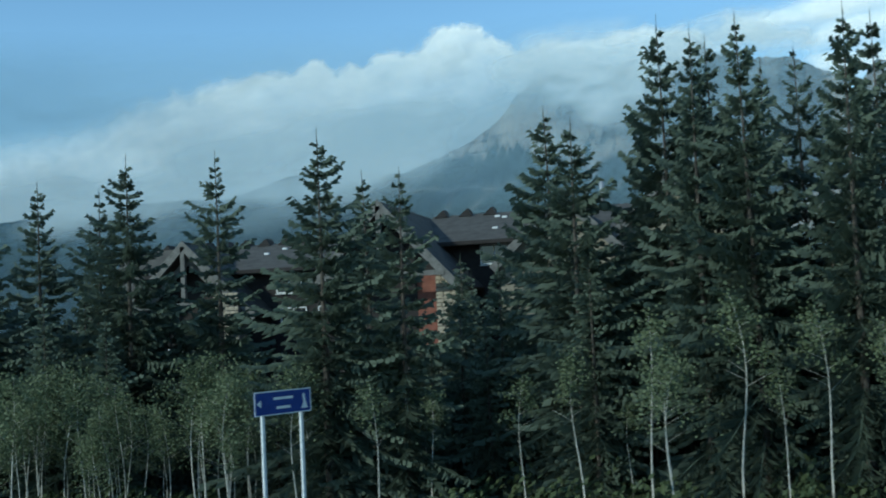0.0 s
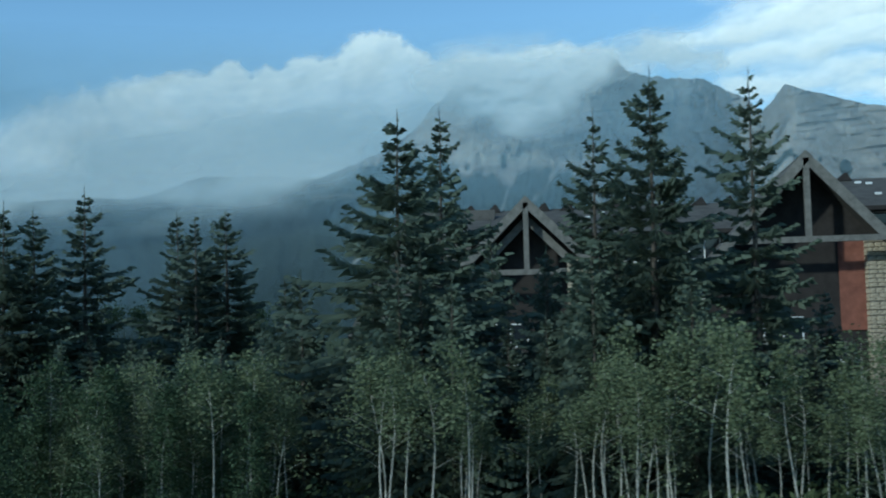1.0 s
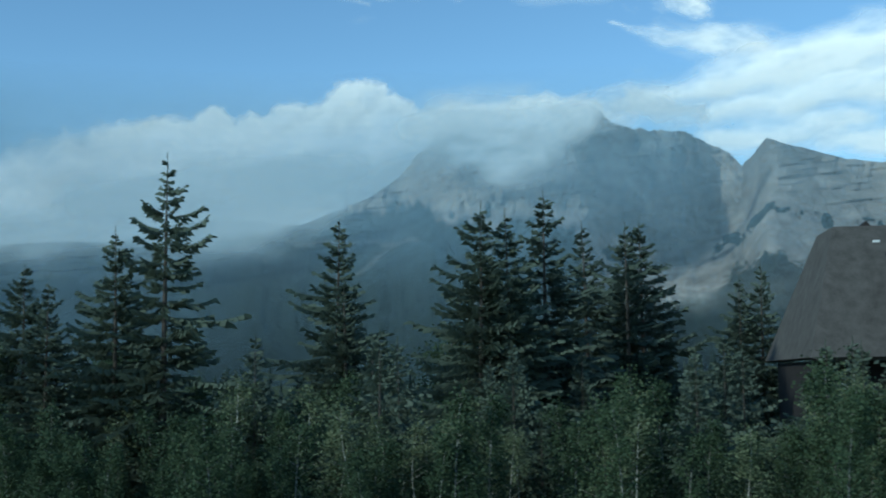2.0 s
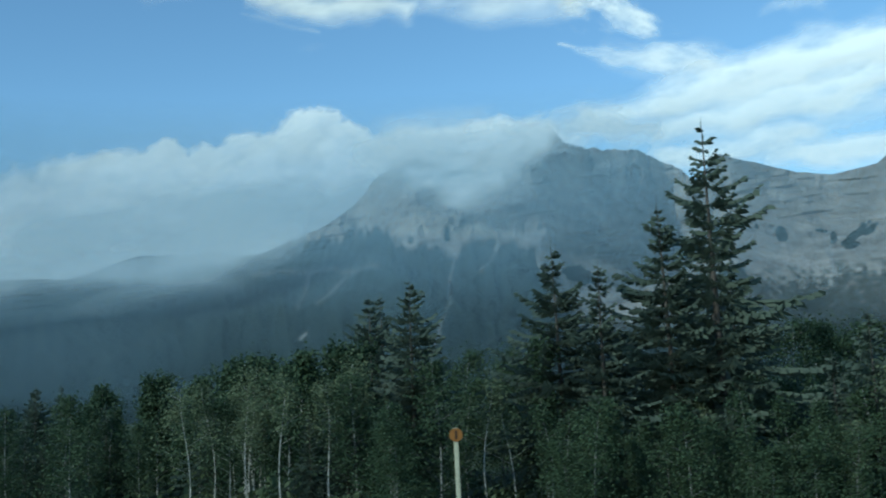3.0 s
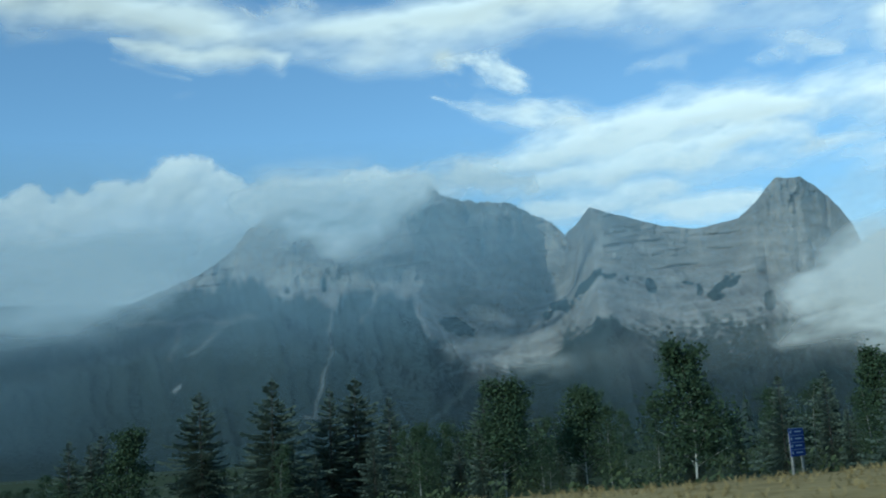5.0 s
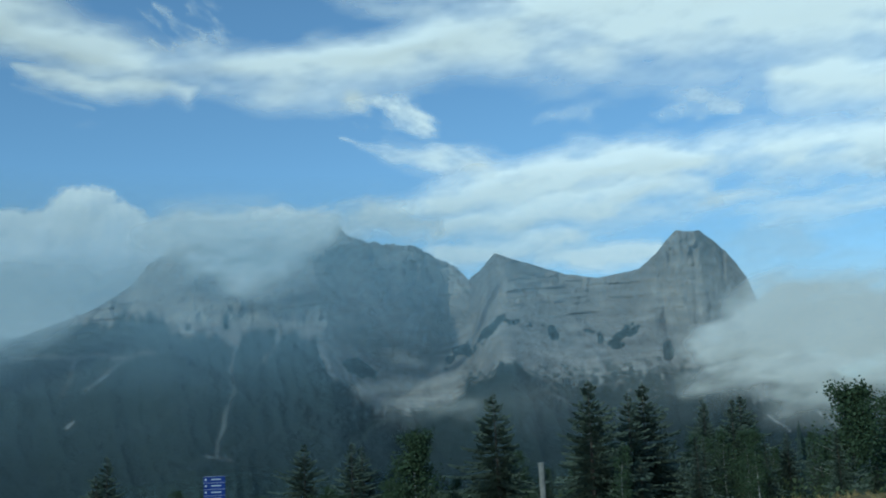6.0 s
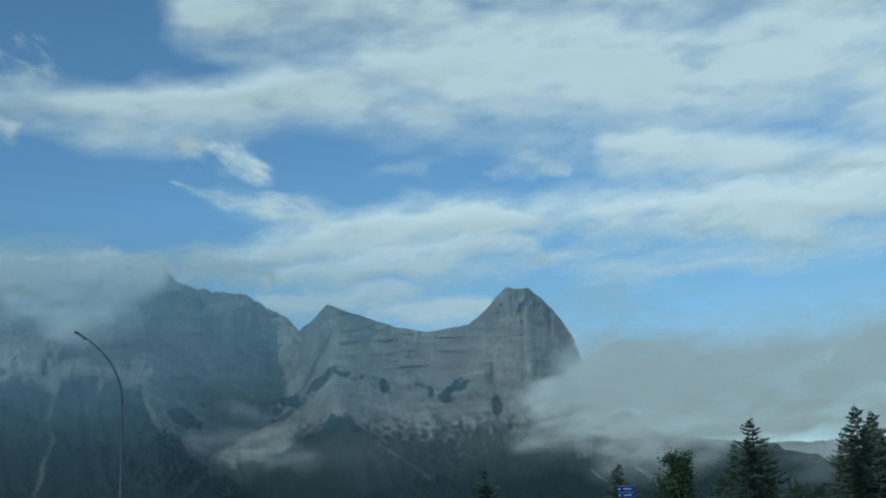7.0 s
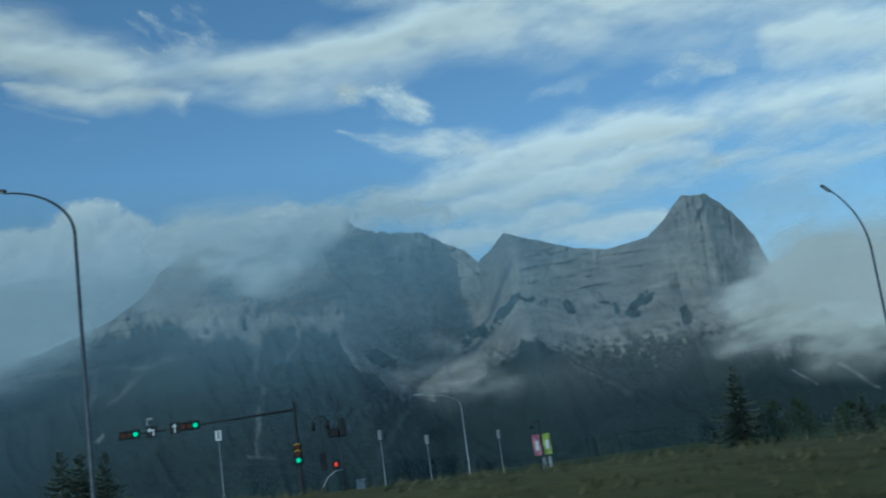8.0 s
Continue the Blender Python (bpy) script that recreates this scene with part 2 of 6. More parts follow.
def tube(bm, pts, radii, sides=8):
    """A round bar along points, with its own radius at each."""
    rings = []
    for i, p in enumerate(pts):
        a = Vector(pts[max(i - 1, 0)])
        b = Vector(pts[min(i + 1, len(pts) - 1)])
        q = (b - a).to_track_quat("Z", "Y")
        rings.append([bm.verts.new(Vector(p) + q @ Vector((math.cos(k * 2 * math.pi / sides) * radii[i], math.sin(k * 2 * math.pi / sides) * radii[i], 0))) for k in range(sides)])
    for a, b in zip(rings, rings[1:]):
        for k in range(sides):
            f = bm.faces.new((a[k], a[(k + 1) % sides], b[(k + 1) % sides], b[k]))
            f.smooth = True
    bm.faces.new(rings[0][::-1])
    bm.faces.new(rings[-1])
    return bm


def prism(bm, poly, y0, y1):
    """A polygon in x and z drawn out along y."""
    a = [bm.verts.new((x, y0, z)) for x, z in poly]
    b = [bm.verts.new((x, y1, z)) for x, z in poly]
    n = len(poly)
    bm.faces.new(a)
    bm.faces.new(b[::-1])
    for i in range(n):
        bm.faces.new((a[i], b[i], b[(i + 1) % n], a[(i + 1) % n]))
    return bm


def fbm(x, y, octaves=5, seed=0, ridged=False):
    """Value noise with numpy, about 0 to 1."""
    tot, amp, norm = np.zeros_like(x, dtype=float), 1.0, 0.0
    for o in range(octaves):
        xi, yi = np.floor(x).astype(np.int64), np.floor(y).astype(np.int64)
        fx, fy = x - xi, y - yi
        fx, fy = fx * fx * (3 - 2 * fx), fy * fy * (3 - 2 * fy)

        def h(i, j):
            n = (i * 374761393 + j * 668265263 + (seed + o) * 974634777) & 0x7FFFFFFF
            n = ((n ^ (n >> 13)) * 1274126177) & 0x7FFFFFFF
            return ((n ^ (n >> 16)) & 0xFFFF) / 65535.0
        v = (h(xi, yi) * (1 - fx) + h(xi + 1, yi) * fx) * (1 - fy) + (h(xi, yi + 1) * (1 - fx) + h(xi + 1, yi + 1) * fx) * fy
        if ridged:
            v = 1 - np.abs(2 * v - 1)
        tot += v * amp
        norm += amp
        amp *= 0.5
        x, y = x * 2.03 + 17.3, y * 2.03 + 5.1
    return tot / norm


def sstep(a, b, v):
    t = np.clip((v - a) / (b - a), 0, 1)
    return t * t * (3 - 2 * t)


def grid_mesh(name, X, Y, Z, mat, keep=None, attrs=None):
    r, c = X.shape
    idx = np.arange(r * c).reshape(r, c)
    quads = np.stack([idx[:-1, :-1], idx[:-1, 1:], idx[1:, 1:], idx[1:, :-1]], -1).reshape(-1, 4)
    verts = np.stack([X, Y, Z], -1).reshape(-1, 3)
    attrs = {k: v.reshape(-1) for k, v in (attrs or {}).items()}
    if keep is not None:
        kf = keep.reshape(-1)
        quads = quads[kf[quads].any(axis=1)]
        used = np.unique(quads)
        remap = np.full(r * c, -1)
        remap[used] = np.arange(len(used))
        quads, verts = remap[quads], verts[used]
        attrs = {k: v[used] for k, v in attrs.items()}
    me = bpy.data.meshes.new(name)
    me.from_pydata(verts.tolist(), [], quads.tolist())
    me.polygons.foreach_set("use_smooth", [True] * len(me.polygons))
    for k, v in attrs.items():
        a = me.attributes.new(k, "FLOAT", "POINT")
        a.data.foreach_set("value", v.astype(np.float32))
    me.materials.append(mat)
    me.update()
    return new(name, me)


# ---- ground ----
def road_z(x):
    return 4.85 + 0.0345 * np.clip(x, -290, 120)


def side(x, y):
    """Metres to the verge side of the driving line."""
    return (y - (0.4 - 0.1413 * x)) * 0.99


def ground_z(x, y):
    x, y = np.asarray(x, float), np.asarray(y, float)
    d, r = side(x, y), road_z(x)
    early = r - 0.1 - 5.6 * sstep(5, 31, d)
    bank = np.interp(x, [-260, -240, -234, -229, -217, -205, -162, -140, -126, -119, -111, -102, -90, -70],
                     [2.0, 1.95, 1.75, 1.42, 0.65, 0.4, 0.33, 0.28, 0.1, -0.05, -0.2, -0.4, -0.54, -1.3])
    rise = r - 0.25 * sstep(4, 8, d) + (bank + 0.25) * sstep(9, 21, d)
    late = rise - (bank + 2.2) * sstep(22.5, 34, d)
    w = sstep(-66, -96, x)
    near = early * (1 - w) + late * w
    near = np.where(d < -16, r - 0.9, near)
    near = near + 0.12 * (fbm(x * 0.35, y * 0.35, 3, 4) - 0.5) * sstep(5, 12, d)
    f = sstep(150, 420, np.abs(d)) + 0 * x
    return near * (1 - f) + (-6.0) * f


ax = np.unique(np.concatenate([np.linspace(-4800, -300, 40), np.arange(-300, 60, 1.5), np.linspace(60, 4700, 40)]))
ay = np.unique(np.concatenate([np.linspace(-3000, -40, 25), np.arange(-40, 130, 1.5), np.linspace(130, 4600, 50)]))
GX, GY = np.meshgrid(ax, ay)
GD = side(GX, GY)
dry = sstep(2, 6, GD) * (1 - sstep(24, 32, GD)) * (0.35 + 0.65 * sstep(-60, -85, GX)) * (1 - 0.75 * sstep(-135, -190, GX))
ground = grid_mesh("ground", GX, GY, ground_z(GX, GY) - 0.35 * ((GD > -15.5) & (GD < 3.2)), MAT["ground"], attrs={"dry": dry})
tagged(ground, "dry grass verge and dark forest floor falling away from the road", "ground", kind="structure")

rx = np.arange(320, -520, -10.0)
RX, RW = np.meshgrid(rx, np.array([-14.8, -14.6, -10, -5, 0, 3.9, 4.1]))
road = grid_mesh("road", RX, 0.4 - 0.1413 * RX + RW * 1.01, road_z(RX) + np.where((RW < -14.7) | (RW > 4.0), -0.5, 0.0), MAT["asphalt"])
tagged(road, "grey asphalt highway on a low embankment", "road", kind="structure")
for off, dash in ((-13.4, 0), (2.4, 0), (-9.4, 1), (-5.4, 1), (-1.4, 1)):
    bm = B()
    xs = np.arange(300, -480, -12.0)
    for xa in xs:
        xb = xa - (4 if dash else 12)
        q = [(xa, off - 0.07), (xb, off - 0.07), (xb, off + 0.07), (xa, off + 0.07)]
        bm.faces.new([bm.verts.new((px, 0.4 - 0.1413 * px + o, float(road_z(px)) + 0.006)) for px, o in q])
    tagged(part("lane_marking", bm, MAT["paint_white"], road))

# ---- mountains ----
MID = np.array([-115.0, 17.0, 2.0])


def ridged(x, y, octaves, seed):
    return fbm(x, y, octaves, seed, True) - 0.5


def mountain_range():
    """The range as one surface: for every bearing a slope, a cliff and a crest, and behind it the far side. Bearings and heights are those seen from
    the middle of the road, as if on the plane of the crest 3.7 km off; stand-off is how far the rock stands before that plane."""
    cols = np.concatenate([np.arange(-2950, -1100, 14.0), np.arange(-1100, 1650, 4.5), np.arange(1650, 3150, 14.0)])
    rows = np.linspace(0, 1, 215)
    X, Wn = np.meshgrid(cols, rows)
    cx = [-2950, -2095, -1801, -1616, -1381, -1124, -970, -748, -644, -591, -570, -529, -484, -440, -358, -258, -230, -197, -120, -26, 12, 49, 100, 141, 236, 321, 386, 442, 484,
          518, 571, 628, 695, 810, 928, 1071, 1137, 1178, 1215, 1307, 1350, 1420, 1460, 1496, 1584, 1781, 1963, 2182, 2367, 2547, 3150]
    cz = [430, 486, 493, 480, 545, 540, 522, 605, 666, 721, 748, 775, 845, 852, 838, 826, 833, 823, 846, 866, 884, 864, 822, 810, 806, 786, 745, 716, 682,
          706, 767, 745, 724, 688, 672, 698, 752, 800, 833, 828, 797, 720, 660, 563, 440, 300, 285, 262, 262, 270, 300]
    jag = (fbm(X / 24, 0 * X, 4, 9) - 0.5) * 26 * np.interp(X, [-900, -650, -400, 120, 480, 520, 620, 1100, 1300, 1450], [0.3, 0.35, 0.7, 1.1, 1.0, 0.2, 0.22, 0.2, 0.5, 0.7])
    zc = np.interp(X, cx, cz) + jag
    zb = np.interp(X, [-2950, -1400, -800, -620, -540, -470, -328, -184, -10, 60, 130, 210, 330, 430, 484, 530, 571, 640, 760, 900, 1050, 1130, 1300, 1458, 1520, 1620, 3150],
                   [250, 400, 450, 520, 560, 557, 538, 534, 529, 470, 430, 405, 430, 490, 530, 590, 620, 590, 560, 545, 530, 504, 500, 524, 480, 300, 60])
    zb = np.minimum(zb + 26 * (fbm(X / 70, 0 * X, 3, 71) - 0.5), zc - 14)
    Z = -40 + Wn * (zc + 40)
    up = np.clip((Z - zb) / (zc - zb), 0, 1)
    foot = sstep(zb + 15, zb - 40, Z) * sstep(-30, 110, Z)
    # how far each stretch stands forward: prow, deep recess beside it, second peak, bowl, great peak with its shaded flank
    forward = np.interp(X, [-2950, -900, -600, -520, -300, -60, 0, 60, 160, 290, 430, 500, 540, 600, 700, 860, 1020, 1120, 1200, 1290, 1340, 1450, 1540, 3150],
                        [0, 0, 60, 170, 190, 185, 165, 50, -160, -400, -560, -340, -20, 60, -60, -150, -110, -10, 70, 90, 20, -150, -200, -100])
    row = np.arange(-2950, 3150, 5.0)
    soft = np.exp(-(np.arange(-20, 21) * 5.0 / 32) ** 2)
    forward = np.interp(X, row, np.convolve(np.pad(np.interp(row, X[0], forward[0]), 20, mode="edge"), soft / soft.sum(), "valid"))
    edge = np.interp(X, [-2950, -620, -540, 0, 120, 480, 560, 700, 1000, 1110, 1150, 1480, 1560, 3150], [0.3, 0.3, 0.42, 0.40, 0.32, 0.38, 0.6, 1.05, 1.05, 0.8, 0.36, 0.36, 0.6, 0.6])
    wc = edge * (zc - zb) + 10
    cliff = forward + wc * (1 - up) ** 1.15
    low = forward + wc + (1600 - wc - forward) * (1 - np.clip((Z + 40) / (zb + 40), 0, 1) ** 0.72)
    S = np.where(Z >= zb, cliff, low)
    rock = sstep(zb - 120, zb + 10, Z)
    wob = 60 * (fbm(X / 90, Z / 90, 4, 24) - 0.5)
    steep = np.interp(X, [-700, -540, 0, 480, 540, 640, 1080, 1150, 1500, 1600], [0.5, 1, 1.15, 1.25, 0.8, 0.4, 0.4, 0.9, 1.0, 0.5])
    S = S + rock * steep * (64 * ridged((X + 2 * wob) / 120, Z / 330, 3, 21) + 26 * ridged((X + 1.5 * wob) / 44, Z / 110, 4, 22) * (0.5 + (1.0 + 1.6 * sstep(90, 160, X) * sstep(490, 440, X)) * sstep(0.5, 0.9, up)) + 10 * ridged((X + wob) / 15, Z / 24, 3, 23))
    # deep clefts that cut the cliffs from top to bottom
    for x0, w, dpt in ((-412, 9, 34), (-300, 8, 26), (-238, 7, 22), (-120, 9, 26), (-62, 8, 38), (205, 10, 40), (262, 9, 36), (330, 8, 24), (420, 6, 22), (486, 8, 60), (1188, 8, 22), (1262, 9, 30), (1318, 7, 26), (1375, 8, 34), (1420, 6, 24)):
        S = S - 0.6 * dpt * np.exp(-((X - x0 - 0.7 * wob - 0.05 * (Z - 650)) / w) ** 2) * sstep(zb - 40, zb + 50, Z) * sstep(0.25, 0.75, fbm(X / 60, Z / 90, 3, 27))
    # beds: ledges that run nearly level across the rock
    bed = Z - 0.045 * X + 26 * (fbm(X / 150, Z / 150, 3, 61) - 0.5)
    bowl = np.interp(X, [500, 640, 1060, 1160], [0.0, 1.0, 1.0, 0.3]) + 0.55 * sstep(560, 480, X)
    for period, amp, sd in ((47.0, 8.0, 62), (19.0, 4.5, 63), (8.5, 2.0, 65)):
        f = np.mod(bed / period, 1.0)
        S = S + rock * bowl * amp * ((f - 0.5) * sstep(1.0, 0.86, f)) * -1.6 * (0.1 + 1.6 * sstep(0.35, 0.75, fbm(X / 70, bed / period, 4, sd)))
    # wooded aprons, gullies and spurs below the cliffs
    warp = 70 * (fbm(X / 260, Z / 200, 3, 31) - 0.5)
    S = S + foot * (100 * ridged((X + warp) / 190 + Z / 900, Z / 600, 3, 33) + 12 * (fbm(X / 34, Z / 34, 3, 35) - 0.5))
    xe = np.interp(Z, [-40, 150, 231, 380, 484, 540], [230, 150, 99, 13, -60, -20]) + 24 * (fbm(Z / 50, 0 * X, 3, 73) - 0.5)
    apron = sstep(560, 440, Z) * sstep(-30, 110, Z)
    S = S + apron * 150 * (sstep(110, -20, X - xe) * sstep(-1000, -500, X)) - apron * 120 * np.exp(-((X - xe - 150) / 120) ** 2)

    def spur(S, x0, z0, left, right, out, soft):
        top = z0 - np.where(X < x0, left, right) * (np.sqrt((X - x0) ** 2 + 900) - 30) + 64 * (fbm(X / 60, Z / 60, 5, 75) - 0.5)
        return S + out * sstep(0, soft, top - Z) * sstep(-40, 60, Z), sstep(-14, 22, top - Z + 50 * (fbm(X / 22, Z / 40, 4, 78) - 0.5))
    S, wood_a = spur(S, 573, 392, 1.13, 0.62, 230, 90)
    S, wood_b = spur(S, -565, 522, 0.30, 0.55, 110, 70)
    S, wood_c = spur(S, 1010, 215, 0.5, 0.45, 160, 80)
    S, ridge_d = spur(S, 583, 545, 0.77, 0.18, 70, 30)
    S, wood_e = spur(S, -150, 500, 0.55, 0.85, 90, 60)
    S, _ = spur(S, 905, 470, 0.25, 0.5, 60, 40)
    # the foot runs out evenly into the valley floor
    S = np.where(Z < 110, np.maximum.accumulate(np.where(Z < 110, S, -1e9)[::-1], axis=0)[::-1] + 0.7 * (110 - Z), S)
    # woods, with a ragged upper edge; groves on the ledges; talus below the cliffs and in chutes
    rag = fbm(X / 55, Z / 130, 4, 51) - 0.5
    tall = fbm((X + wob) / 26, Z / 240, 3, 52) - 0.5
    line = np.interp(X, [-1600, -970, -700, -600, -540, -470, -400, -364, -300, -250, -148, -66, 20, 120, 250, 330, 392, 450, 640, 720, 800, 900, 1000, 1130, 1300, 1450, 1700],
                     [560, 560, 570, 600, 560, 495, 515, 495, 470, 505, 500, 484, 360, 240, 235, 250, 235, 300, 300, 250, 190, 170, 200, 240, 250, 240, 420])
    forest = np.maximum(1 - sstep(line - 60, line + 60, Z + 110 * rag + 70 * tall), np.maximum(wood_a * 0.97, 0.97 * np.maximum(wood_b * (Z < 540), wood_c)))
    scrub = fbm(X / 15, Z / 15, 4, 81) - 0.5
    forest = np.maximum(forest, (0.8 * sstep(480, 250, Z) + 0.6 * scrub + 0.2 * rag - 0.1) * sstep(380, 470, X) * sstep(1500, 1350, X))
    strip = np.abs(Z - (545 - 0.77 * (583 - X)) + 8 + 46 * (fbm(X / 70, 0 * X, 3, 82) - 0.5)) + 44 * scrub
    forest = np.maximum(forest, 0.95 * sstep(26, 8, strip + 30 * sstep(0.36, 0.2, fbm(X / 34, Z / 30, 3, 85))) * sstep(360, 420, X) * sstep(620, 570, X))
    strip = np.abs(Z - (545 - 0.18 * (X - 583)) + 6 + 40 * (fbm(X / 60, 0 * X, 3, 83) - 0.5)) + 40 * scrub
    forest = np.maximum(forest, 0.75 * sstep(16, 5, strip + 40 * sstep(0.55, 0.35, fbm(X / 26, Z / 30, 3, 86))) * sstep(560, 590, X) * sstep(760, 680, X))
    for x0, z0, a, b, tilt in ((752, 485, 15, 27, -0.3), (912, 460, 11, 22, 0.0), (985, 474, 42, 17, 0.75), (1035, 489, 24, 13, 0.5), (972, 438, 24, 9, 0.2), (1145, 420, 18, 34, 0.2), (880, 490, 24, 6, -0.15), (100, 392, 46, 26, -0.3),
                               (-330, 556, 9, 24, 0), (-450, 548, 10, 22, 0), (-640, 468, 60, 10, 0.1), (-860, 492, 70, 9, 0.05)):
        q = ((X - x0) / a) ** 2 + ((Z - z0 - tilt * (X - x0)) / b) ** 2
        forest = np.maximum(forest, 0.97 * sstep(1.5, 0.6, q + 1.2 * rag + 2.4 * scrub))
    talus = 0 * X
    for x0, z0, x1, z1, w, k in ((-290, 560, -318, 480, 9, 0.25), (-307, 500, -330, 320, 6, 0.36), (-330, 320, -390, 130, 6, 0.36), (-150, 520, -215, 425, 6, 0.4), (-800, 455, -830, 350, 8, 0.28), (-640, 455, -760, 350, 8, 0.3),
                                 (-980, 459, -700, 459, 9, 0.3), (-690, 452, -560, 462, 8, 0.28), (-828, 240, -806, 252, 6, 0.8), (1470, 182, 1530, 130, 5, 0.7), (1660, 190, 1760, 90, 7, 0.6), (905, 436, 893, 320, 9, 0.6),
                                 (905, 440, 960, 500, 6, 0.3), (1040, 515, 1120, 545, 8, 0.5), (20, 430, 110, 270, 8, 0.2), (-360, 118, -420, 128, 6, 0.4), (640, 545, 760, 520, 7, 0.25), (700, 300, 860, 180, 8, 0.2)):
        t = np.clip(((X - x0) * (x1 - x0) + (Z - z0) * (z1 - z0)) / ((x1 - x0) ** 2 + (z1 - z0) ** 2), 0, 1)
        dd = np.hypot(X - x0 - t * (x1 - x0) + 30 * (fbm(Z / 36, X / 200, 3, 57) - 0.5), Z - z0 - t * (z1 - z0) + 16 * (fbm(X / 40, Z / 90, 2, 58) - 0.5))
        talus = np.maximum(talus, k * np.exp(-(dd / w) ** 2) * (0.35 + 1.0 * fbm(X / 14, Z / 20, 3, 59)))
    shelf = np.exp(-((Z - zb - 12) / 26) ** 2) * sstep(-520, -450, X) * sstep(30, -20, X) * sstep(0.42, 0.62, fbm(X / 30, Z / 34, 3, 67))
    talus = np.maximum(talus, 0.4 * shelf)
    # to the true place, and the far side behind the crest
    Y = 3700 - S
    k = (Y - 17) / 3683
    TX, TZ = MID[0] + (X - MID[0]) * k, 2 + (Z - 2) * k
    back = np.array([12.0, 40, 90, 170, 280, 420, 600, 820])[:, None]
    ky = (Y[-1] + back - 17) / (Y[-1] - 17)
    BX, BY = MID[0] + (TX[-1] - MID[0]) * ky, Y[-1] + back
    BZ = np.maximum(TZ[-1] - 0.75 * back + 30 * (fbm(BX / 80, BY / 80, 3, 77) - 0.5) * (back > 30), -14)
    pad = np.zeros_like(BX)
    ob = grid_mesh("mountain", np.vstack([TX, BX]), np.vstack([Y, BY]), np.vstack([TZ, BZ]), MAT["mountain"],
                   attrs={"forest": np.vstack([forest, pad]), "scree": np.vstack([talus, pad])})
    return tagged(ob, "grey limestone mountain range with cliffs above dark conifer slopes", "mountain", kind="structure")


mountain_range()


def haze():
    """Thin short opaque blue strips, close together and wavering, that imitate haze between the woods and the
    mountains.
    """
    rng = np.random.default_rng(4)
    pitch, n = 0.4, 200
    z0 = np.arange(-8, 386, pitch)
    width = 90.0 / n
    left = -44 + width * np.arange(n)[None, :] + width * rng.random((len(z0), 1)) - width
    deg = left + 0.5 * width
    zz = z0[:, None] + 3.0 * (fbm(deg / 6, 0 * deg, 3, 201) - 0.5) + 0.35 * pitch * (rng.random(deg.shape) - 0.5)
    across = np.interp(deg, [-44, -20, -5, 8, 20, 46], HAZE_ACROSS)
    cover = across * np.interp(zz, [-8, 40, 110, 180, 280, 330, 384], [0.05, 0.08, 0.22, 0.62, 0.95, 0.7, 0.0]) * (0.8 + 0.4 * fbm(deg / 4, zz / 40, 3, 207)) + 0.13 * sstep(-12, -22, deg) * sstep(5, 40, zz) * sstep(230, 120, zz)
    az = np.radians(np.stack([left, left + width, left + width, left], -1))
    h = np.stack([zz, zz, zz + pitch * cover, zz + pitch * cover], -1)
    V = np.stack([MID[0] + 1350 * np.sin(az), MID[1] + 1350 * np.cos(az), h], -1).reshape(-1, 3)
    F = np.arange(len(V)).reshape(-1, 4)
    me = link_mesh("haze_strips", V.tolist(), F.tolist(), MAT["haze"])
    tagged(new("haze_strips", me), "fine opaque blue strips standing in for haze before the mountains", "haze", kind="stuff")


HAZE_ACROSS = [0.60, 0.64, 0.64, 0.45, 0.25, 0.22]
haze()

# ---- clouds ----
def cloud_sheet(name, label, az, el, cover, swell, mat, plane=None, radius=4560, bulge=40, lumps=30, lump_at=1.3, seed=0):
    A, E = np.radians(az), np.radians(el)
    dist = (plane - MID[1]) / (np.cos(E) * np.cos(A)) if plane else radius + 0 * az
    dist = dist - bulge * swell - lumps * 2 * (fbm(az / (1.5 * lump_at), el / lump_at, 2, seed + 4) - 0.5)
    ob = grid_mesh(name, MID[0] + dist * np.cos(E) * np.sin(A), MID[1] + dist * np.cos(E) * np.cos(A), MID[2] + dist * np.sin(E), mat, keep=cover > 0.008, attrs={"cover": cover})
    return tagged(ob, label, "cloud")


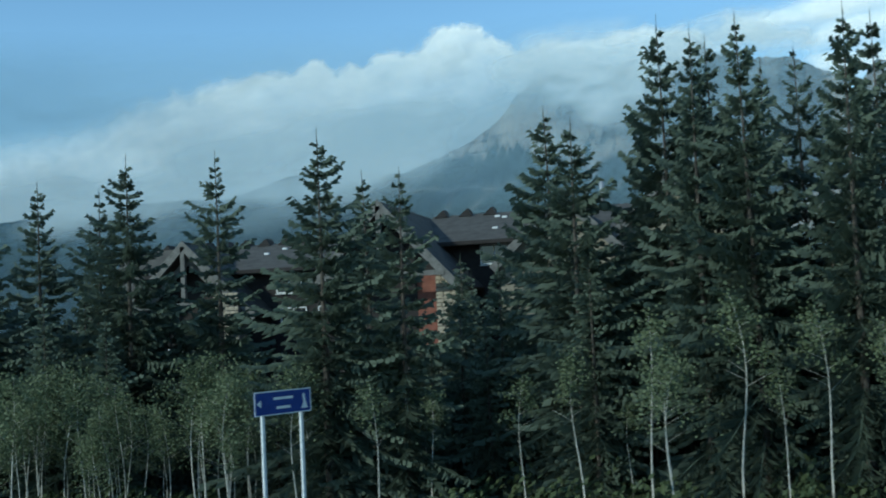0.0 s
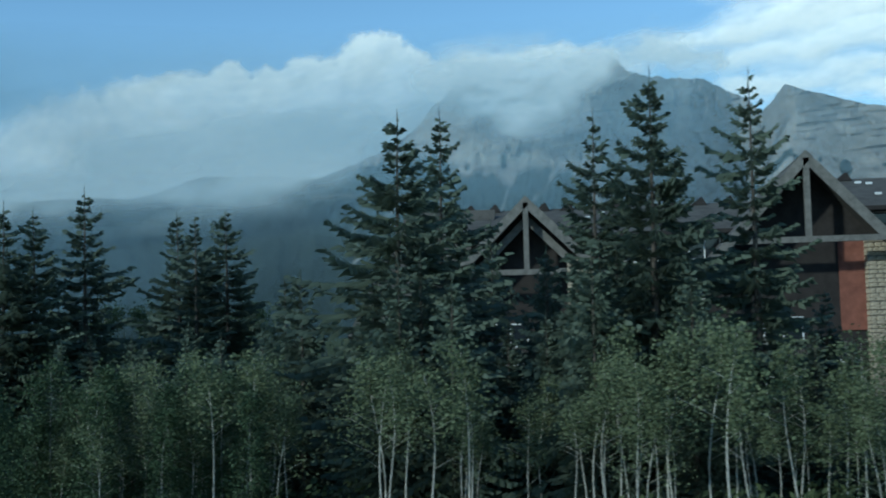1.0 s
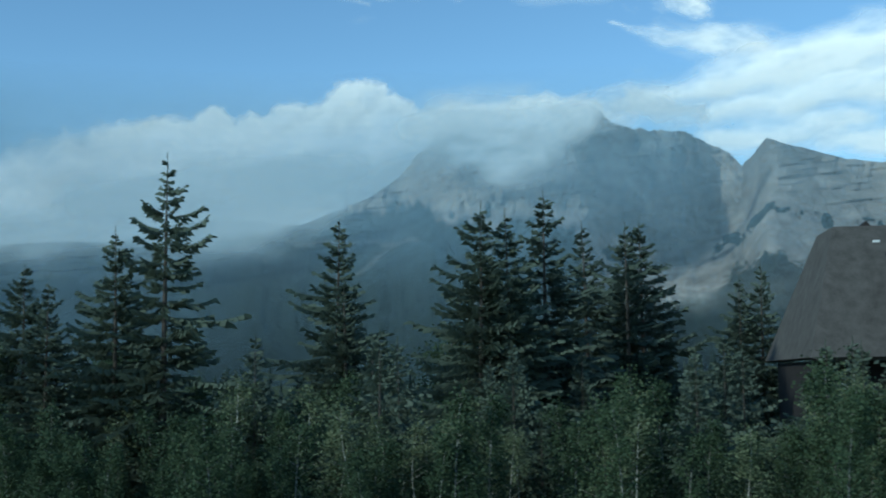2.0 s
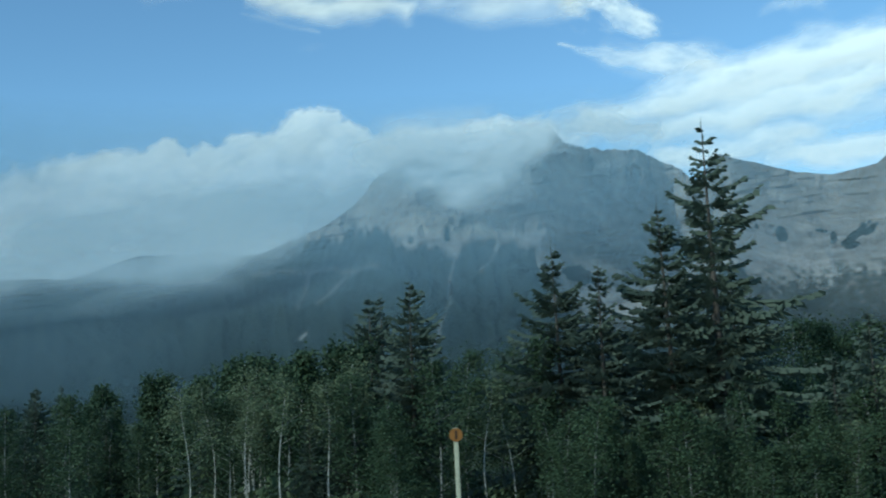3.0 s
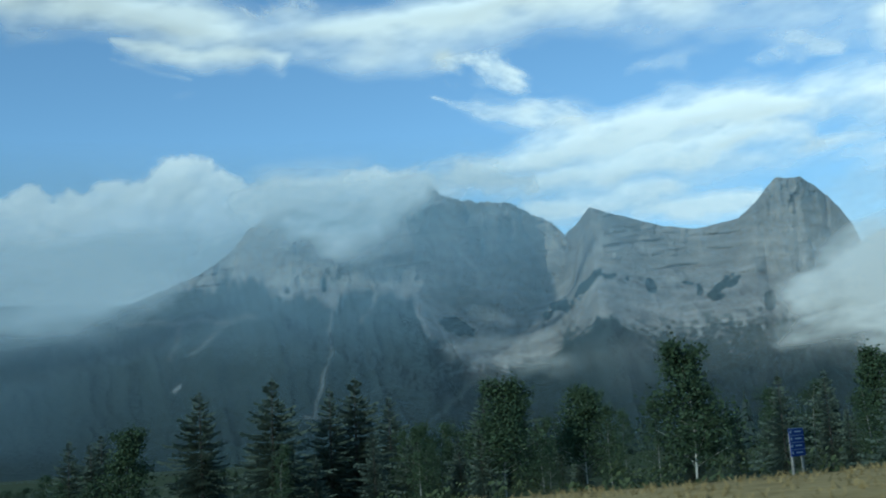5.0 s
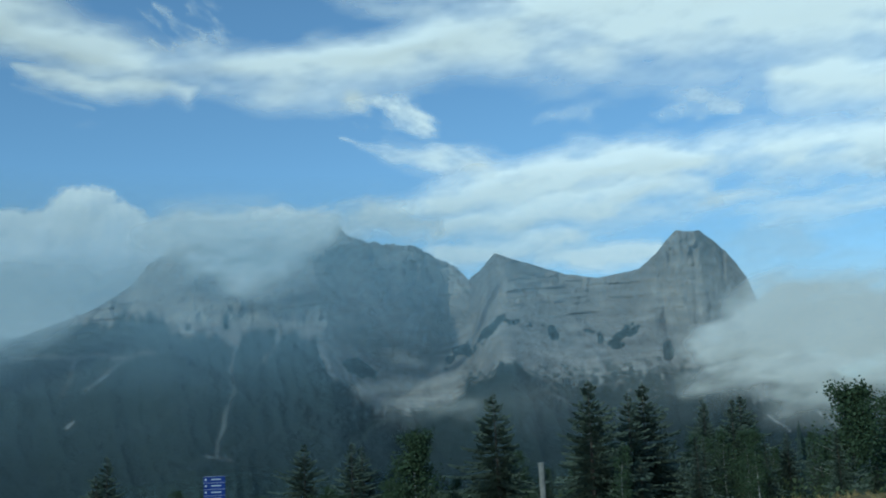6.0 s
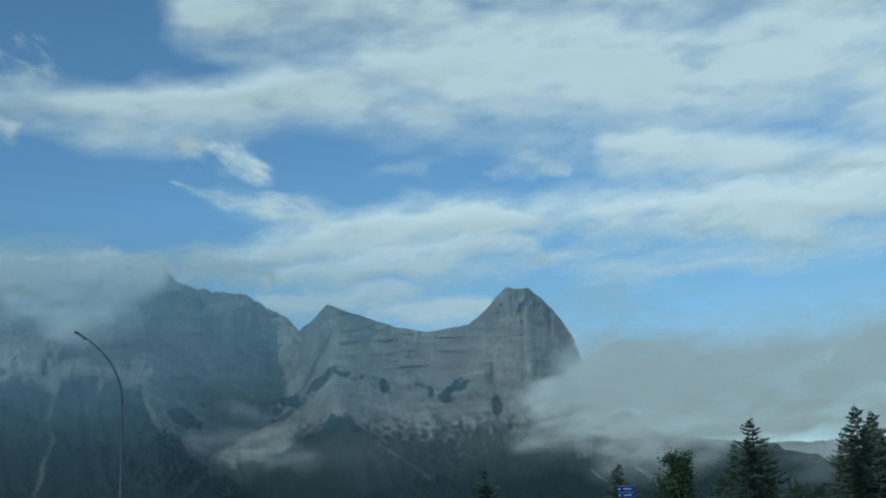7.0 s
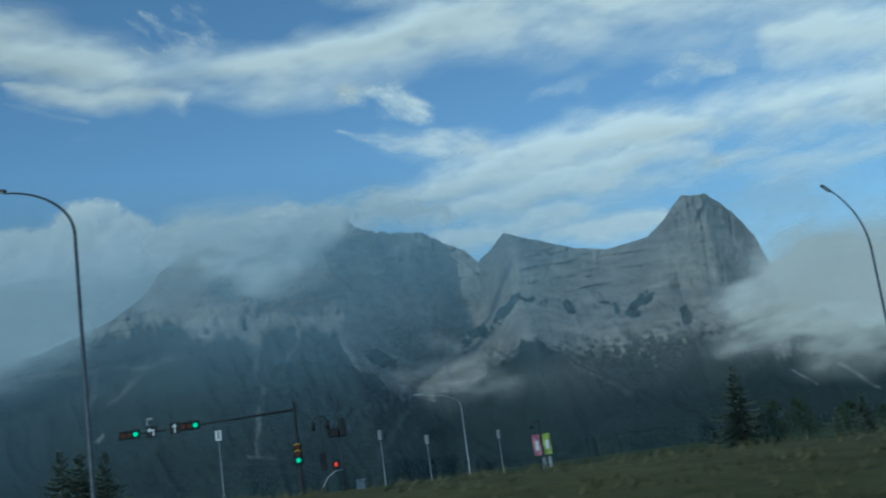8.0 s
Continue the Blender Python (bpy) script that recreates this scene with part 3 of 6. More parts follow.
def cloud(name, label, strokes, mat, span, plane=None, radius=4560, step=0.1, warp=0.7, size=1.6, fray=0.7, lean=0.1, stretch=2.2, soft=0.55, top=1.0, power=1.5, fade=None, bulge=13, lumps=6, seed=0):
    """A drifting cloud: strokes of azimuth, elevation and half width in degrees, frayed into wisps that run along its lean."""
    az, el = np.meshgrid(np.arange(span[0], span[1], step), np.arange(span[2], span[3], step))
    ca, sa = math.cos(lean), math.sin(lean)
    u, v = (az * ca + el * sa) / stretch, el * ca - az * sa
    wa = az + warp * 2 * (fbm(u / size, v / size, 4, seed + 1) - 0.5) * 1.5
    we = el + warp * 2 * (fbm(u / size + 9, v / size, 4, seed + 2) - 0.5) * 1.1
    body, swell = np.zeros_like(az), np.zeros_like(az)
    for chain in strokes:
        for (a0, e0, r0), (a1, e1, r1) in zip(chain, chain[1:]):
            t = np.clip(((wa - a0) * (a1 - a0) + (we - e0) * (e1 - e0)) / ((a1 - a0) ** 2 + (e1 - e0) ** 2 + 1e-9), 0, 1)
            r = r0 + t * (r1 - r0)
            dv = we - e0 - t * (e1 - e0)
            q = np.hypot(wa - a0 - t * (a1 - a0), dv * np.where(dv > 0, 1.15, 0.85)) / r
            here = np.exp(-0.75 * q ** 1.7)
            body, swell = np.maximum(body, here), np.maximum(swell, here ** 1.5 * np.minimum(1, r / 1.6) ** 1.5)
    n = (fbm(u / size * 1.1 + 3, v / size * 1.3, 5, seed + 3) - 0.5) * 2.6
    n2 = (fbm(u / size * 3.6 + 3, v / size * 4, 4, seed + 6) - 0.5) * 2.2
    ragged = body * 1.05 + fray * (0.62 * n + 0.2 * n2) * np.sqrt(np.minimum(1, body * 2.2))
    grain = (fbm(u / size * 2.1 + 31, v / size * 2.6, 5, seed + 8) - 0.5) * 2.4
    cover = np.clip((ragged + 0.08 * grain - 0.12) / soft, 0, 1) ** power * (1 - 0.26 * sstep(0.1, -0.8, grain + 0.5 * n)) * top
    if fade:
        cover = cover * sstep(fade[0], fade[1], az + 2.5 * (n2 + n))
    rim = np.minimum(np.minimum(az - span[0], span[1] - az), np.minimum(el - span[2], span[3] - el))
    return cloud_sheet(name, label, az, el, cover * sstep(0.0, 0.8, rim), swell, mat, plane, radius, bulge, lumps, size, seed)


def cloud_bank():
    """The heaped bank: a lumpy bright crown along its top, thinning into fog towards the slope below."""
    az, el = np.meshgrid(np.arange(-46, 8, 0.09), np.arange(3.5, 17, 0.09))
    crown = np.interp(az, [-46, -40, -34, -29.4, -26.8, -24.1, -21.5, -20.7, -18.8, -17.4, -16.4, -14.2, -12.8, -11.4, -10.2, -8.8, -7.9, -6.8, -5.6, -3.3, -2.4, -0.4, 2.3, 8],
                      [9.2, 9.0, 9.3, 10.1, 11.3, 12.3, 12.8, 13.0, 13.0, 13.7, 13.1, 13.9, 13.8, 14.8, 15.1, 14.9, 14.2, 13.6, 13.9, 13.9, 14.0, 14.2, 13.7, 12.6])
    ridge = np.interp(az, [-46, -28.3, -22.2, -19, -15.3, -12.6, -9.8, -8.4, -6.9, -5.5, -3, 0, 8], [6.0, 6.6, 6.9, 7.9, 8.4, 8.6, 9.0, 9.7, 10.6, 12.0, 12.6, 12.8, 13.0])
    foot = ridge - 1.7
    heap = np.abs(fbm(az / 1.5, el / 1.3, 3, 11) - 0.5) * 2
    fine = np.abs(fbm(az / 0.5, el / 0.45, 3, 12) - 0.5) * 2
    edge = crown + 0.7 * (0.3 - heap) + 0.2 * (0.3 - fine) - el
    hard = np.interp(az, [-34, -26, -20], [1.5, 0.8, 0.24])
    inside = np.clip((edge + 0.5 * hard) / (1.5 * hard), 0, 1) ** 1.1
    v = np.clip((el - foot) / np.maximum(crown - foot, 0.3), 0, 1.2)
    wisp = fbm(az / 2.2, el / 1.4, 4, 14)
    cover = inside * sstep(0.1, 1.7, el - foot + 2.2 * (wisp - 0.5)) * (0.8 + 0.2 * sstep(0.55, 0.95, v + 0.8 * (fbm(az / 1.6, el / 1.1, 4, 15) - 0.5))) * (1 - sstep(2.5, 5.5, az))
    lump = 70 * (0.5 - fbm(az / 2.4, el / 1.7, 3, 16)) + 14 * sstep(0, 1.6, edge)
    A, E = np.radians(az), np.radians(el)
    dist = (3790 - MID[1]) / (np.cos(E) * np.cos(A)) - lump * sstep(0.25, 0.7, v) * 0.6
    ob = grid_mesh("cloud_bank", MID[0] + dist * np.cos(E) * np.sin(A), MID[1] + dist * np.cos(E) * np.cos(A), MID[2] + dist * np.sin(E), M_BANK, keep=cover > 0.008, attrs={"cover": cover})
    tagged(ob, "heaped grey-white cloud bank lying on the mountain crest", "cloud")


M_BANK = cloud_material("cloud_bank_vapour", (0.93, 0.93, 0.92), 0.004, 0.12, 0.2, 1.2, 0.4)
M_HIGH = cloud_material("high_cloud_vapour", (0.95, 0.95, 0.94), 0.004, 0.12, 0.12)
# grey tone: shade on the bank's underside is put into the colour
M_BANK_SHADE = cloud_material("bank_shade_vapour", (0.45, 0.495, 0.515), 0.005, 0.2, 0.2)
M_CAP = cloud_material("cap_cloud_vapour", (0.72, 0.75, 0.76), 0.005, 0.15, 0.2)
# this grey also holds shade on the low fog
M_DRAPE = cloud_material("draped_cloud_vapour", (0.47, 0.525, 0.55), 0.005, 0.15, 0.2)
M_MIST = cloud_material("mist_vapour", (0.69, 0.68, 0.635), 0.008, 0.25, 0.25)

cloud_bank()
cloud("low_cloud", "soft grey fog sinking from the cloud bank over the slope",
      [[(-24.0, 8.6, 0.9), (-20.5, 9.2, 1.6), (-16.6, 9.7, 1.8), (-13.1, 10.1, 1.5), (-10.6, 10.6, 0.9)], [(-21.0, 8.1, 1.0), (-17.0, 8.5, 1.2), (-13.0, 9.2, 1.1), (-10.8, 9.8, 0.6)],
       [(-31.0, 6.7, 0.9), (-26.0, 7.0, 1.0), (-21.0, 7.4, 1.15), (-16.0, 8.4, 1.2), (-11.5, 9.2, 0.8)]],
      M_DRAPE, (-35, -8, 4.4, 13.5), plane=3300, warp=0.6, size=2.2, fray=0.45, soft=0.95, top=0.92, bulge=14, lumps=5, power=1.25, seed=20)
# darker sheet before the bank that paints its shaded lower body
cloud("bank_shade", "grey sheet painting the shaded underside of the cloud bank behind the ridge",
      [[(-46, 5.8, 2.0), (-32, 6.4, 2.0), (-24, 7.9, 2.1), (-19.8, 8.7, 2.0), (-16.3, 9.3, 1.9), (-12.3, 9.9, 1.8), (-9.1, 10.2, 1.4), (-6.0, 10.9, 1.0)]],
      M_BANK_SHADE, (-47, -2, 4.2, 14.5), plane=3765, warp=0.8, size=2.4, fray=0.5, soft=1.0, top=0.82, bulge=6, lumps=2, power=1.4, seed=21)
cloud("cap_cloud", "pale cloud draped over the rim of the great cliff",
      [[(-7.3, 12.9, 0.8), (-5.6, 13.0, 1.3), (-3.6, 12.6, 1.6), (-1.8, 12.5, 1.6), (0.0, 12.7, 1.3), (1.3, 13.1, 0.8)], [(-4.9, 11.5, 0.8), (-2.6, 11.2, 1.0), (-0.4, 11.6, 0.8)]],
      M_CAP, (-10, 4.5, 9.0, 15.4), plane=3280, warp=0.5, size=1.6, fray=0.42, soft=0.8, top=0.97, bulge=30, lumps=6, step=0.08, power=1.1, seed=22)
cloud("peak_cloud", "thin grey cap of cloud round the serrated peak", [[(0.4, 13.2, 0.8), (2.0, 13.4, 1.0), (3.4, 13.5, 0.95), (4.8, 13.7, 0.9), (6.0, 13.5, 0.8), (7.2, 12.9, 0.45)]],
      M_CAP, (-0.5, 13, 9.8, 16), plane=3380, warp=0.7, size=1.0, fray=0.8, soft=0.9, top=0.92, bulge=20, lumps=4, power=1.25, seed=24)
cloud("cloud_band", "long bright cloud band behind the peaks",
      [[(4.2, 13.6, 0.6), (5.7, 14.0, 1.0), (7.9, 14.4, 1.1), (11.5, 14.8, 1.2), (15.9, 15.2, 1.3), (20.4, 15.5, 1.35), (25.2, 15.6, 1.2), (29.2, 15.2, 1.1), (34.8, 15.0, 1.4), (39.3, 14.8, 1.8), (45.0, 14.1, 2.0)],
       [(8.5, 13.3, 1.0), (10.3, 13.3, 1.1), (14.4, 13.7, 1.2), (17.9, 14.1, 1.1), (22, 14.0, 0.8)],
       [(8.0, 11.6, 0.7), (9.1, 11.6, 0.8), (12.0, 11.9, 0.95), (14.3, 12.2, 0.8)], [(13.0, 11.2, 0.45), (17.2, 11.1, 0.55), (18.9, 11.2, 0.3)]],
      M_HIGH, (2, 46, 9.2, 19.5), warp=0.75, size=1.6, fray=0.58, lean=0.06, stretch=2.4, soft=0.85, bulge=40, lumps=7, power=1.1, seed=30)
cloud("cloud_streak", "torn grey-white streaks of cloud under the long band",
      [[(22.0, 13.3, 0.5), (25.5, 12.8, 0.75), (29.4, 12.5, 0.5)], [(29.0, 12.6, 0.4), (33.5, 12.3, 0.7), (39.0, 12.6, 0.9), (45, 12.4, 0.9)], [(30.0, 13.6, 0.6), (38.0, 13.5, 0.9)]],
      M_HIGH, (19, 47, 10.2, 15.5), warp=0.9, size=1.2, fray=0.85, lean=0.05, stretch=4, soft=1.2, top=0.85, bulge=20, lumps=4, power=1.1, seed=36)
cloud("cloud_streak", "thin bright streak of cloud above the long band", [[(3.4, 17.7, 0.16), (5.7, 17.1, 0.5), (8.0, 16.5, 0.75), (9.4, 16.2, 0.75), (11.2, 15.6, 0.5)]],
      M_HIGH, (0, 14, 13.8, 19.5), warp=0.6, size=0.9, fray=0.8, lean=-0.2, stretch=3, soft=1.1, step=0.08, top=0.9, bulge=10, lumps=2, power=1.4, seed=40)
cloud("cloud_streak", "faint thin streak of cloud in blue sky", [[(-13.6, 19.7, 0.12), (-11.5, 19.4, 0.16), (-9.5, 18.9, 0.1)]],
      M_HIGH, (-16, -7, 17.5, 21), warp=0.3, size=0.9, fray=0.8, lean=-0.2, stretch=4, soft=1.1, step=0.07, top=0.4, bulge=3, lumps=2, power=1.4, seed=44)
cloud("cloud_puff", "small bright scrap of cloud in blue sky", [[(3.9, 19.6, 0.5), (5.2, 19.3, 0.75), (7.2, 18.4, 0.5)]],
      M_HIGH, (1.5, 10.5, 16.8, 21.5), warp=0.6, size=0.9, fray=0.9, lean=-0.4, stretch=1.8, soft=0.85, step=0.08, top=0.95, bulge=10, lumps=2, power=1.1, seed=50)
cloud("cloud_puff", "thin faint scrap of cloud in blue sky", [[(19.8, 17.8, 0.4), (21.4, 18.2, 0.8), (23.6, 17.6, 0.45)]],
      M_HIGH, (17, 26.5, 15.8, 20.5), warp=0.6, size=0.9, fray=0.9, lean=-0.1, stretch=2, soft=1.15, step=0.08, top=0.6, bulge=10, lumps=2, power=1.5, seed=60)
cloud("cloud_puff", "barely visible veil of cloud in blue sky", [[(13.6, 18.3, 0.4), (16, 18.3, 0.45)]],
      M_HIGH, (11.5, 18.5, 16.8, 20), warp=0.6, size=0.9, fray=0.9, stretch=2, soft=1.15, step=0.08, top=0.3, bulge=3, lumps=2, power=1.5, seed=64)
cloud("high_cloud", "broad streaked high cloud layer with soft grey underside",
      [[(-18, 22.7, 1.2), (-12.6, 22.4, 1.35), (-9.3, 21.7, 1.3), (-6.2, 21.1, 1.15), (-2.4, 21.2, 0.95), (1.7, 21.4, 1.0), (6.0, 22.2, 1.4), (10.5, 23.2, 1.9), (15.4, 23.5, 2.6), (20.3, 23.6, 3.0), (27.1, 23.4, 3.4), (33.7, 22.4, 3.3), (40.2, 21.3, 3.3), (46, 19.9, 3.4)],
       [(-13.5, 20.6, 0.35), (-9.3, 20.1, 0.55), (-7.0, 20.3, 0.75), (-4.6, 19.7, 0.55)],
       [(3.4, 26.2, 1.0), (7.8, 26.2, 1.9), (12.4, 26.6, 2.1), (17, 26.4, 2.2)], [(7.1, 28.8, 2.3), (18.1, 28.7, 2.2), (27.5, 27.4, 2.6), (44.3, 24.9, 2.9)],
       [(25.4, 18.9, 0.8), (27.5, 18.7, 1.1), (30.9, 18.0, 1.35), (35.1, 17.4, 1.6), (39.6, 16.6, 1.8), (46, 15.6, 1.8)]],
      M_HIGH, (-20, 47, 14.5, 31), warp=0.9, size=2.1, fray=0.5, lean=0.02, stretch=2.4, soft=0.85, step=0.12, bulge=22, lumps=6, power=1.0, seed=70)
cloud("wispy_cloud", "thin curled wisp of high cloud", [[(-7.0, 24.0, 0.16), (-5.0, 22.7, 0.25)], [(-4.3, 23.9, 0.25), (-3.2, 23.0, 0.36)], [(-3.4, 23.0, 0.36), (-4.5, 22.4, 0.38), (-6.4, 22.0, 0.3)]],
      M_HIGH, (-10, 0, 20.5, 26), warp=0.6, size=0.45, fray=1.2, lean=-0.6, stretch=2.6, soft=1.35, step=0.06, top=0.5, bulge=3, lumps=1, power=1.5, seed=90)
cloud("valley_mist", "soft mist bank clinging to the mountain foot",
      [[(20.6, 6.3, 1.2), (22.6, 6.9, 2.0), (25.0, 7.5, 2.7), (27.2, 7.1, 2.8), (31.1, 6.6, 2.3), (35.1, 6.6, 2.4), (38.1, 6.4, 2.5), (47, 6.2, 2.7)],
       [(19.0, 4.3, 0.45), (21.5, 4.6, 0.8), (24.2, 5.0, 1.5), (26.5, 4.9, 1.5), (28.1, 4.8, 1.3), (31.6, 4.6, 1.1), (47, 4.6, 1.1)]],
      M_MIST, (11, 47, 0.8, 11.5), plane=1900, warp=0.7, size=2.4, fray=0.42, soft=0.68, top=1.0, bulge=30, lumps=6, power=1.15, fade=(14.5, 23.5), seed=110)
cloud("mist_veil", "faint veil of mist rising behind the mountain shoulder", [[(20.5, 8.6, 1.0), (24.0, 9.0, 1.5), (30, 8.8, 2.0), (38.5, 8.5, 2.2), (47, 8.3, 2.4)], [(22, 10.6, 0.6), (26, 10.9, 0.8)]],
      M_MIST, (17, 47, 4.5, 14), warp=0.7, size=1.8, fray=0.7, soft=1.0, top=0.3, power=1.3, bulge=10, lumps=4, seed=120)
cloud("mist_veil", "thin grey veil of mist drifting off the rock slope", [[(8, 4.2, 1.0), (14, 4.8, 1.6), (20, 5.6, 2.0), (26, 6.2, 2.2)], [(18, 4.0, 1.2), (26, 4.2, 1.6)]],
      M_MIST, (4, 30, 1.5, 10), plane=1920, warp=0.7, size=1.8, fray=0.6, soft=1.2, top=0.13, power=1.5, bulge=10, lumps=4, seed=126)
cloud("far_cloud", "pale low cloud far behind the mountain foot", [[(22, 5.0, 1.8), (30, 5.4, 2.4), (38, 5.2, 2.4), (48, 5.0, 2.4)], [(25, 2.8, 1.6), (48, 2.6, 1.7)]],
      M_MIST, (17, 48, 0.3, 9.5), warp=0.7, size=2.0, fray=0.6, soft=0.7, top=0.6, power=1.2, bulge=10, lumps=4, seed=128)
cloud("cloud_puff", "small bright knob of cloud over the mist", [[(34.1, 7.3, 0.2), (34.9, 7.5, 0.28)]],
      M_HIGH, (33, 36, 6.4, 8.6), warp=0.2, size=0.6, fray=1.0, soft=1.0, step=0.06, top=0.5, power=1.2, bulge=10, lumps=4, plane=1880, seed=124)
cloud("mist_wisp", "thin drifting wisp of mist before the dark forest slope",
      [[(3.7, 7.0, 0.4), (5.3, 6.2, 0.55)], [(2.6, 5.0, 0.5), (5.6, 4.8, 0.65), (7.6, 5.0, 0.55)], [(4.1, 4.1, 0.7), (8.1, 3.9, 0.6)]],
      M_MIST, (-1, 12, 1.8, 9), plane=1850, warp=0.6, size=1.1, fray=0.7, soft=1.35, step=0.08, top=0.38, bulge=5, lumps=2, power=2.0, seed=130)

# ---- trees ----
def conifer_meshes(H, R, whorls, per, seed, gap=0.05, sparse=1.0, twigs=34):
    """A spruce: tapered trunk, whorls of drooping boughs with upturned ends, each a flat spray of hanging twigs."""
    rnd = random.Random(seed)
    bm = B()
    lean = rnd.uniform(-0.012, 0.012)
    pts = [(lean * H * t * t, 0, H * t) for t in (0, 0.03, 0.25, 0.5, 0.75, 1.0)]
    tube(bm, pts, [0.011 * H * k for k in (1.25, 1.0, 0.78, 0.52, 0.27, 0.03)], 7)
    tme = bpy.data.meshes.new("trunk")
    bm.to_mesh(tme)
    bm.free()
    tme.materials.append(MAT["bark"])
    V, F = [], []
    phase = rnd.uniform(0, 6.28)
    rows = []
    for w in range(whorls):
        h = gap + (0.972 - gap) * (max(0.0, w + rnd.uniform(-0.25, 0.25)) / whorls) ** 0.92
        strong = 0.62 + 0.62 * rnd.random()
        turn = rnd.uniform(0, 6.28)
        rows += [(h + rnd.uniform(-0.006, 0.006), turn + 6.283 * k / per + rnd.uniform(-0.35, 0.35), strong * (0.45 + 0.75 * rnd.random() ** 1.3)) for k in range(per if h < 0.8 else max(4, per - 3))]
        rows += [(h + rnd.uniform(0.2, 0.8) / whorls, rnd.uniform(0, 6.28), 0.25 + 0.3 * rnd.random()) for k in range(per if h < 0.5 else per // 3)]
    for h, a, k in rows:
        if rnd.random() > sparse:
            continue
        h = min(max(h, 0.01), 0.978)
        prof = (1 - h) ** 1.08 * (0.70 + 0.30 * min(1.0, (h - gap) * 4 + 0.3))
        L = min(prof, 0.68) * R * k * (1 + 0.16 * math.sin(a + phase)) + 0.07
        ca, sa = math.cos(a), math.sin(a)
        rise = 0.6 * (h - 0.42) + rnd.uniform(-0.14, 0.14)
        droop = 0.46 * (1 - h) + 0.16
        cx, z0 = lean * H * h * h, h * H

        def bough(t):
            return (cx + ca * L * t, sa * L * t, z0 + L * (rise * t - droop * t * t + (0.34 + 0.2 * h) * t ** 3))
        base = len(V)
        for i in range(4):
            t = i / 3
            x, y, z = bough(t)
            w = (0.014 + 0.008 * L) * (1.05 - t)
            V.extend([(x - sa * w, y + ca * w, z), (x + sa * w, y - ca * w, z)])
        for i in range(3):
            b0 = base + 2 * i
            F.append((b0, b0 + 1, b0 + 3, b0 + 2))
        m = max(5, int(twigs * min(1.0, 0.25 + L / 2.6)))
        for i in range(m):
            t = 0.12 + 0.90 * (i + rnd.random()) / m
            x, y, z = bough(t)
            sgn = 1 if i % 2 else -1
            ln = (0.10 + 0.07 * min(1.0, L) + 0.15 * L * (1.2 - t)) * (0.45 + 0.95 * rnd.random())
            fwd, out = ln * (0.5 + 0.5 * rnd.random()), ln * (0.35 + 0.6 * rnd.random()) * sgn
            dn = ln * (0.1 + 0.8 * rnd.random())
            q = 0.032 + 0.046 * rnd.random() + 0.013 * L
            px, py, pz = x + ca * fwd - sa * out, y + sa * fwd + ca * out, z - dn
            mx, my, mz = (x + px) / 2, (y + py) / 2, (z + pz) / 2
            b0 = len(V)
            V.extend([(x, y, z + 0.02), (mx + ca * q, my + sa * q, mz + q * 0.5), (px, py, pz), (mx - ca * q, my - sa * q, mz - q)])
            F.append((b0, b0 + 1, b0 + 2, b0 + 3))
    b0 = len(V)
    for k in range(7):
        a = k * 0.9
        zz = H * (0.935 + 0.009 * k)
        r = 0.085 * (1 - k / 8)
        V += [(lean * H + r * math.cos(a), r * math.sin(a), zz), (lean * H - 0.4 * r * math.sin(a), 0.4 * r * math.cos(a), zz + 0.1), (lean * H, 0, zz + 0.32)]
        F.append((b0 + 3 * k, b0 + 3 * k + 1, b0 + 3 * k + 2))
    return tme, link_mesh("crown", V, F, MAT["needles"])


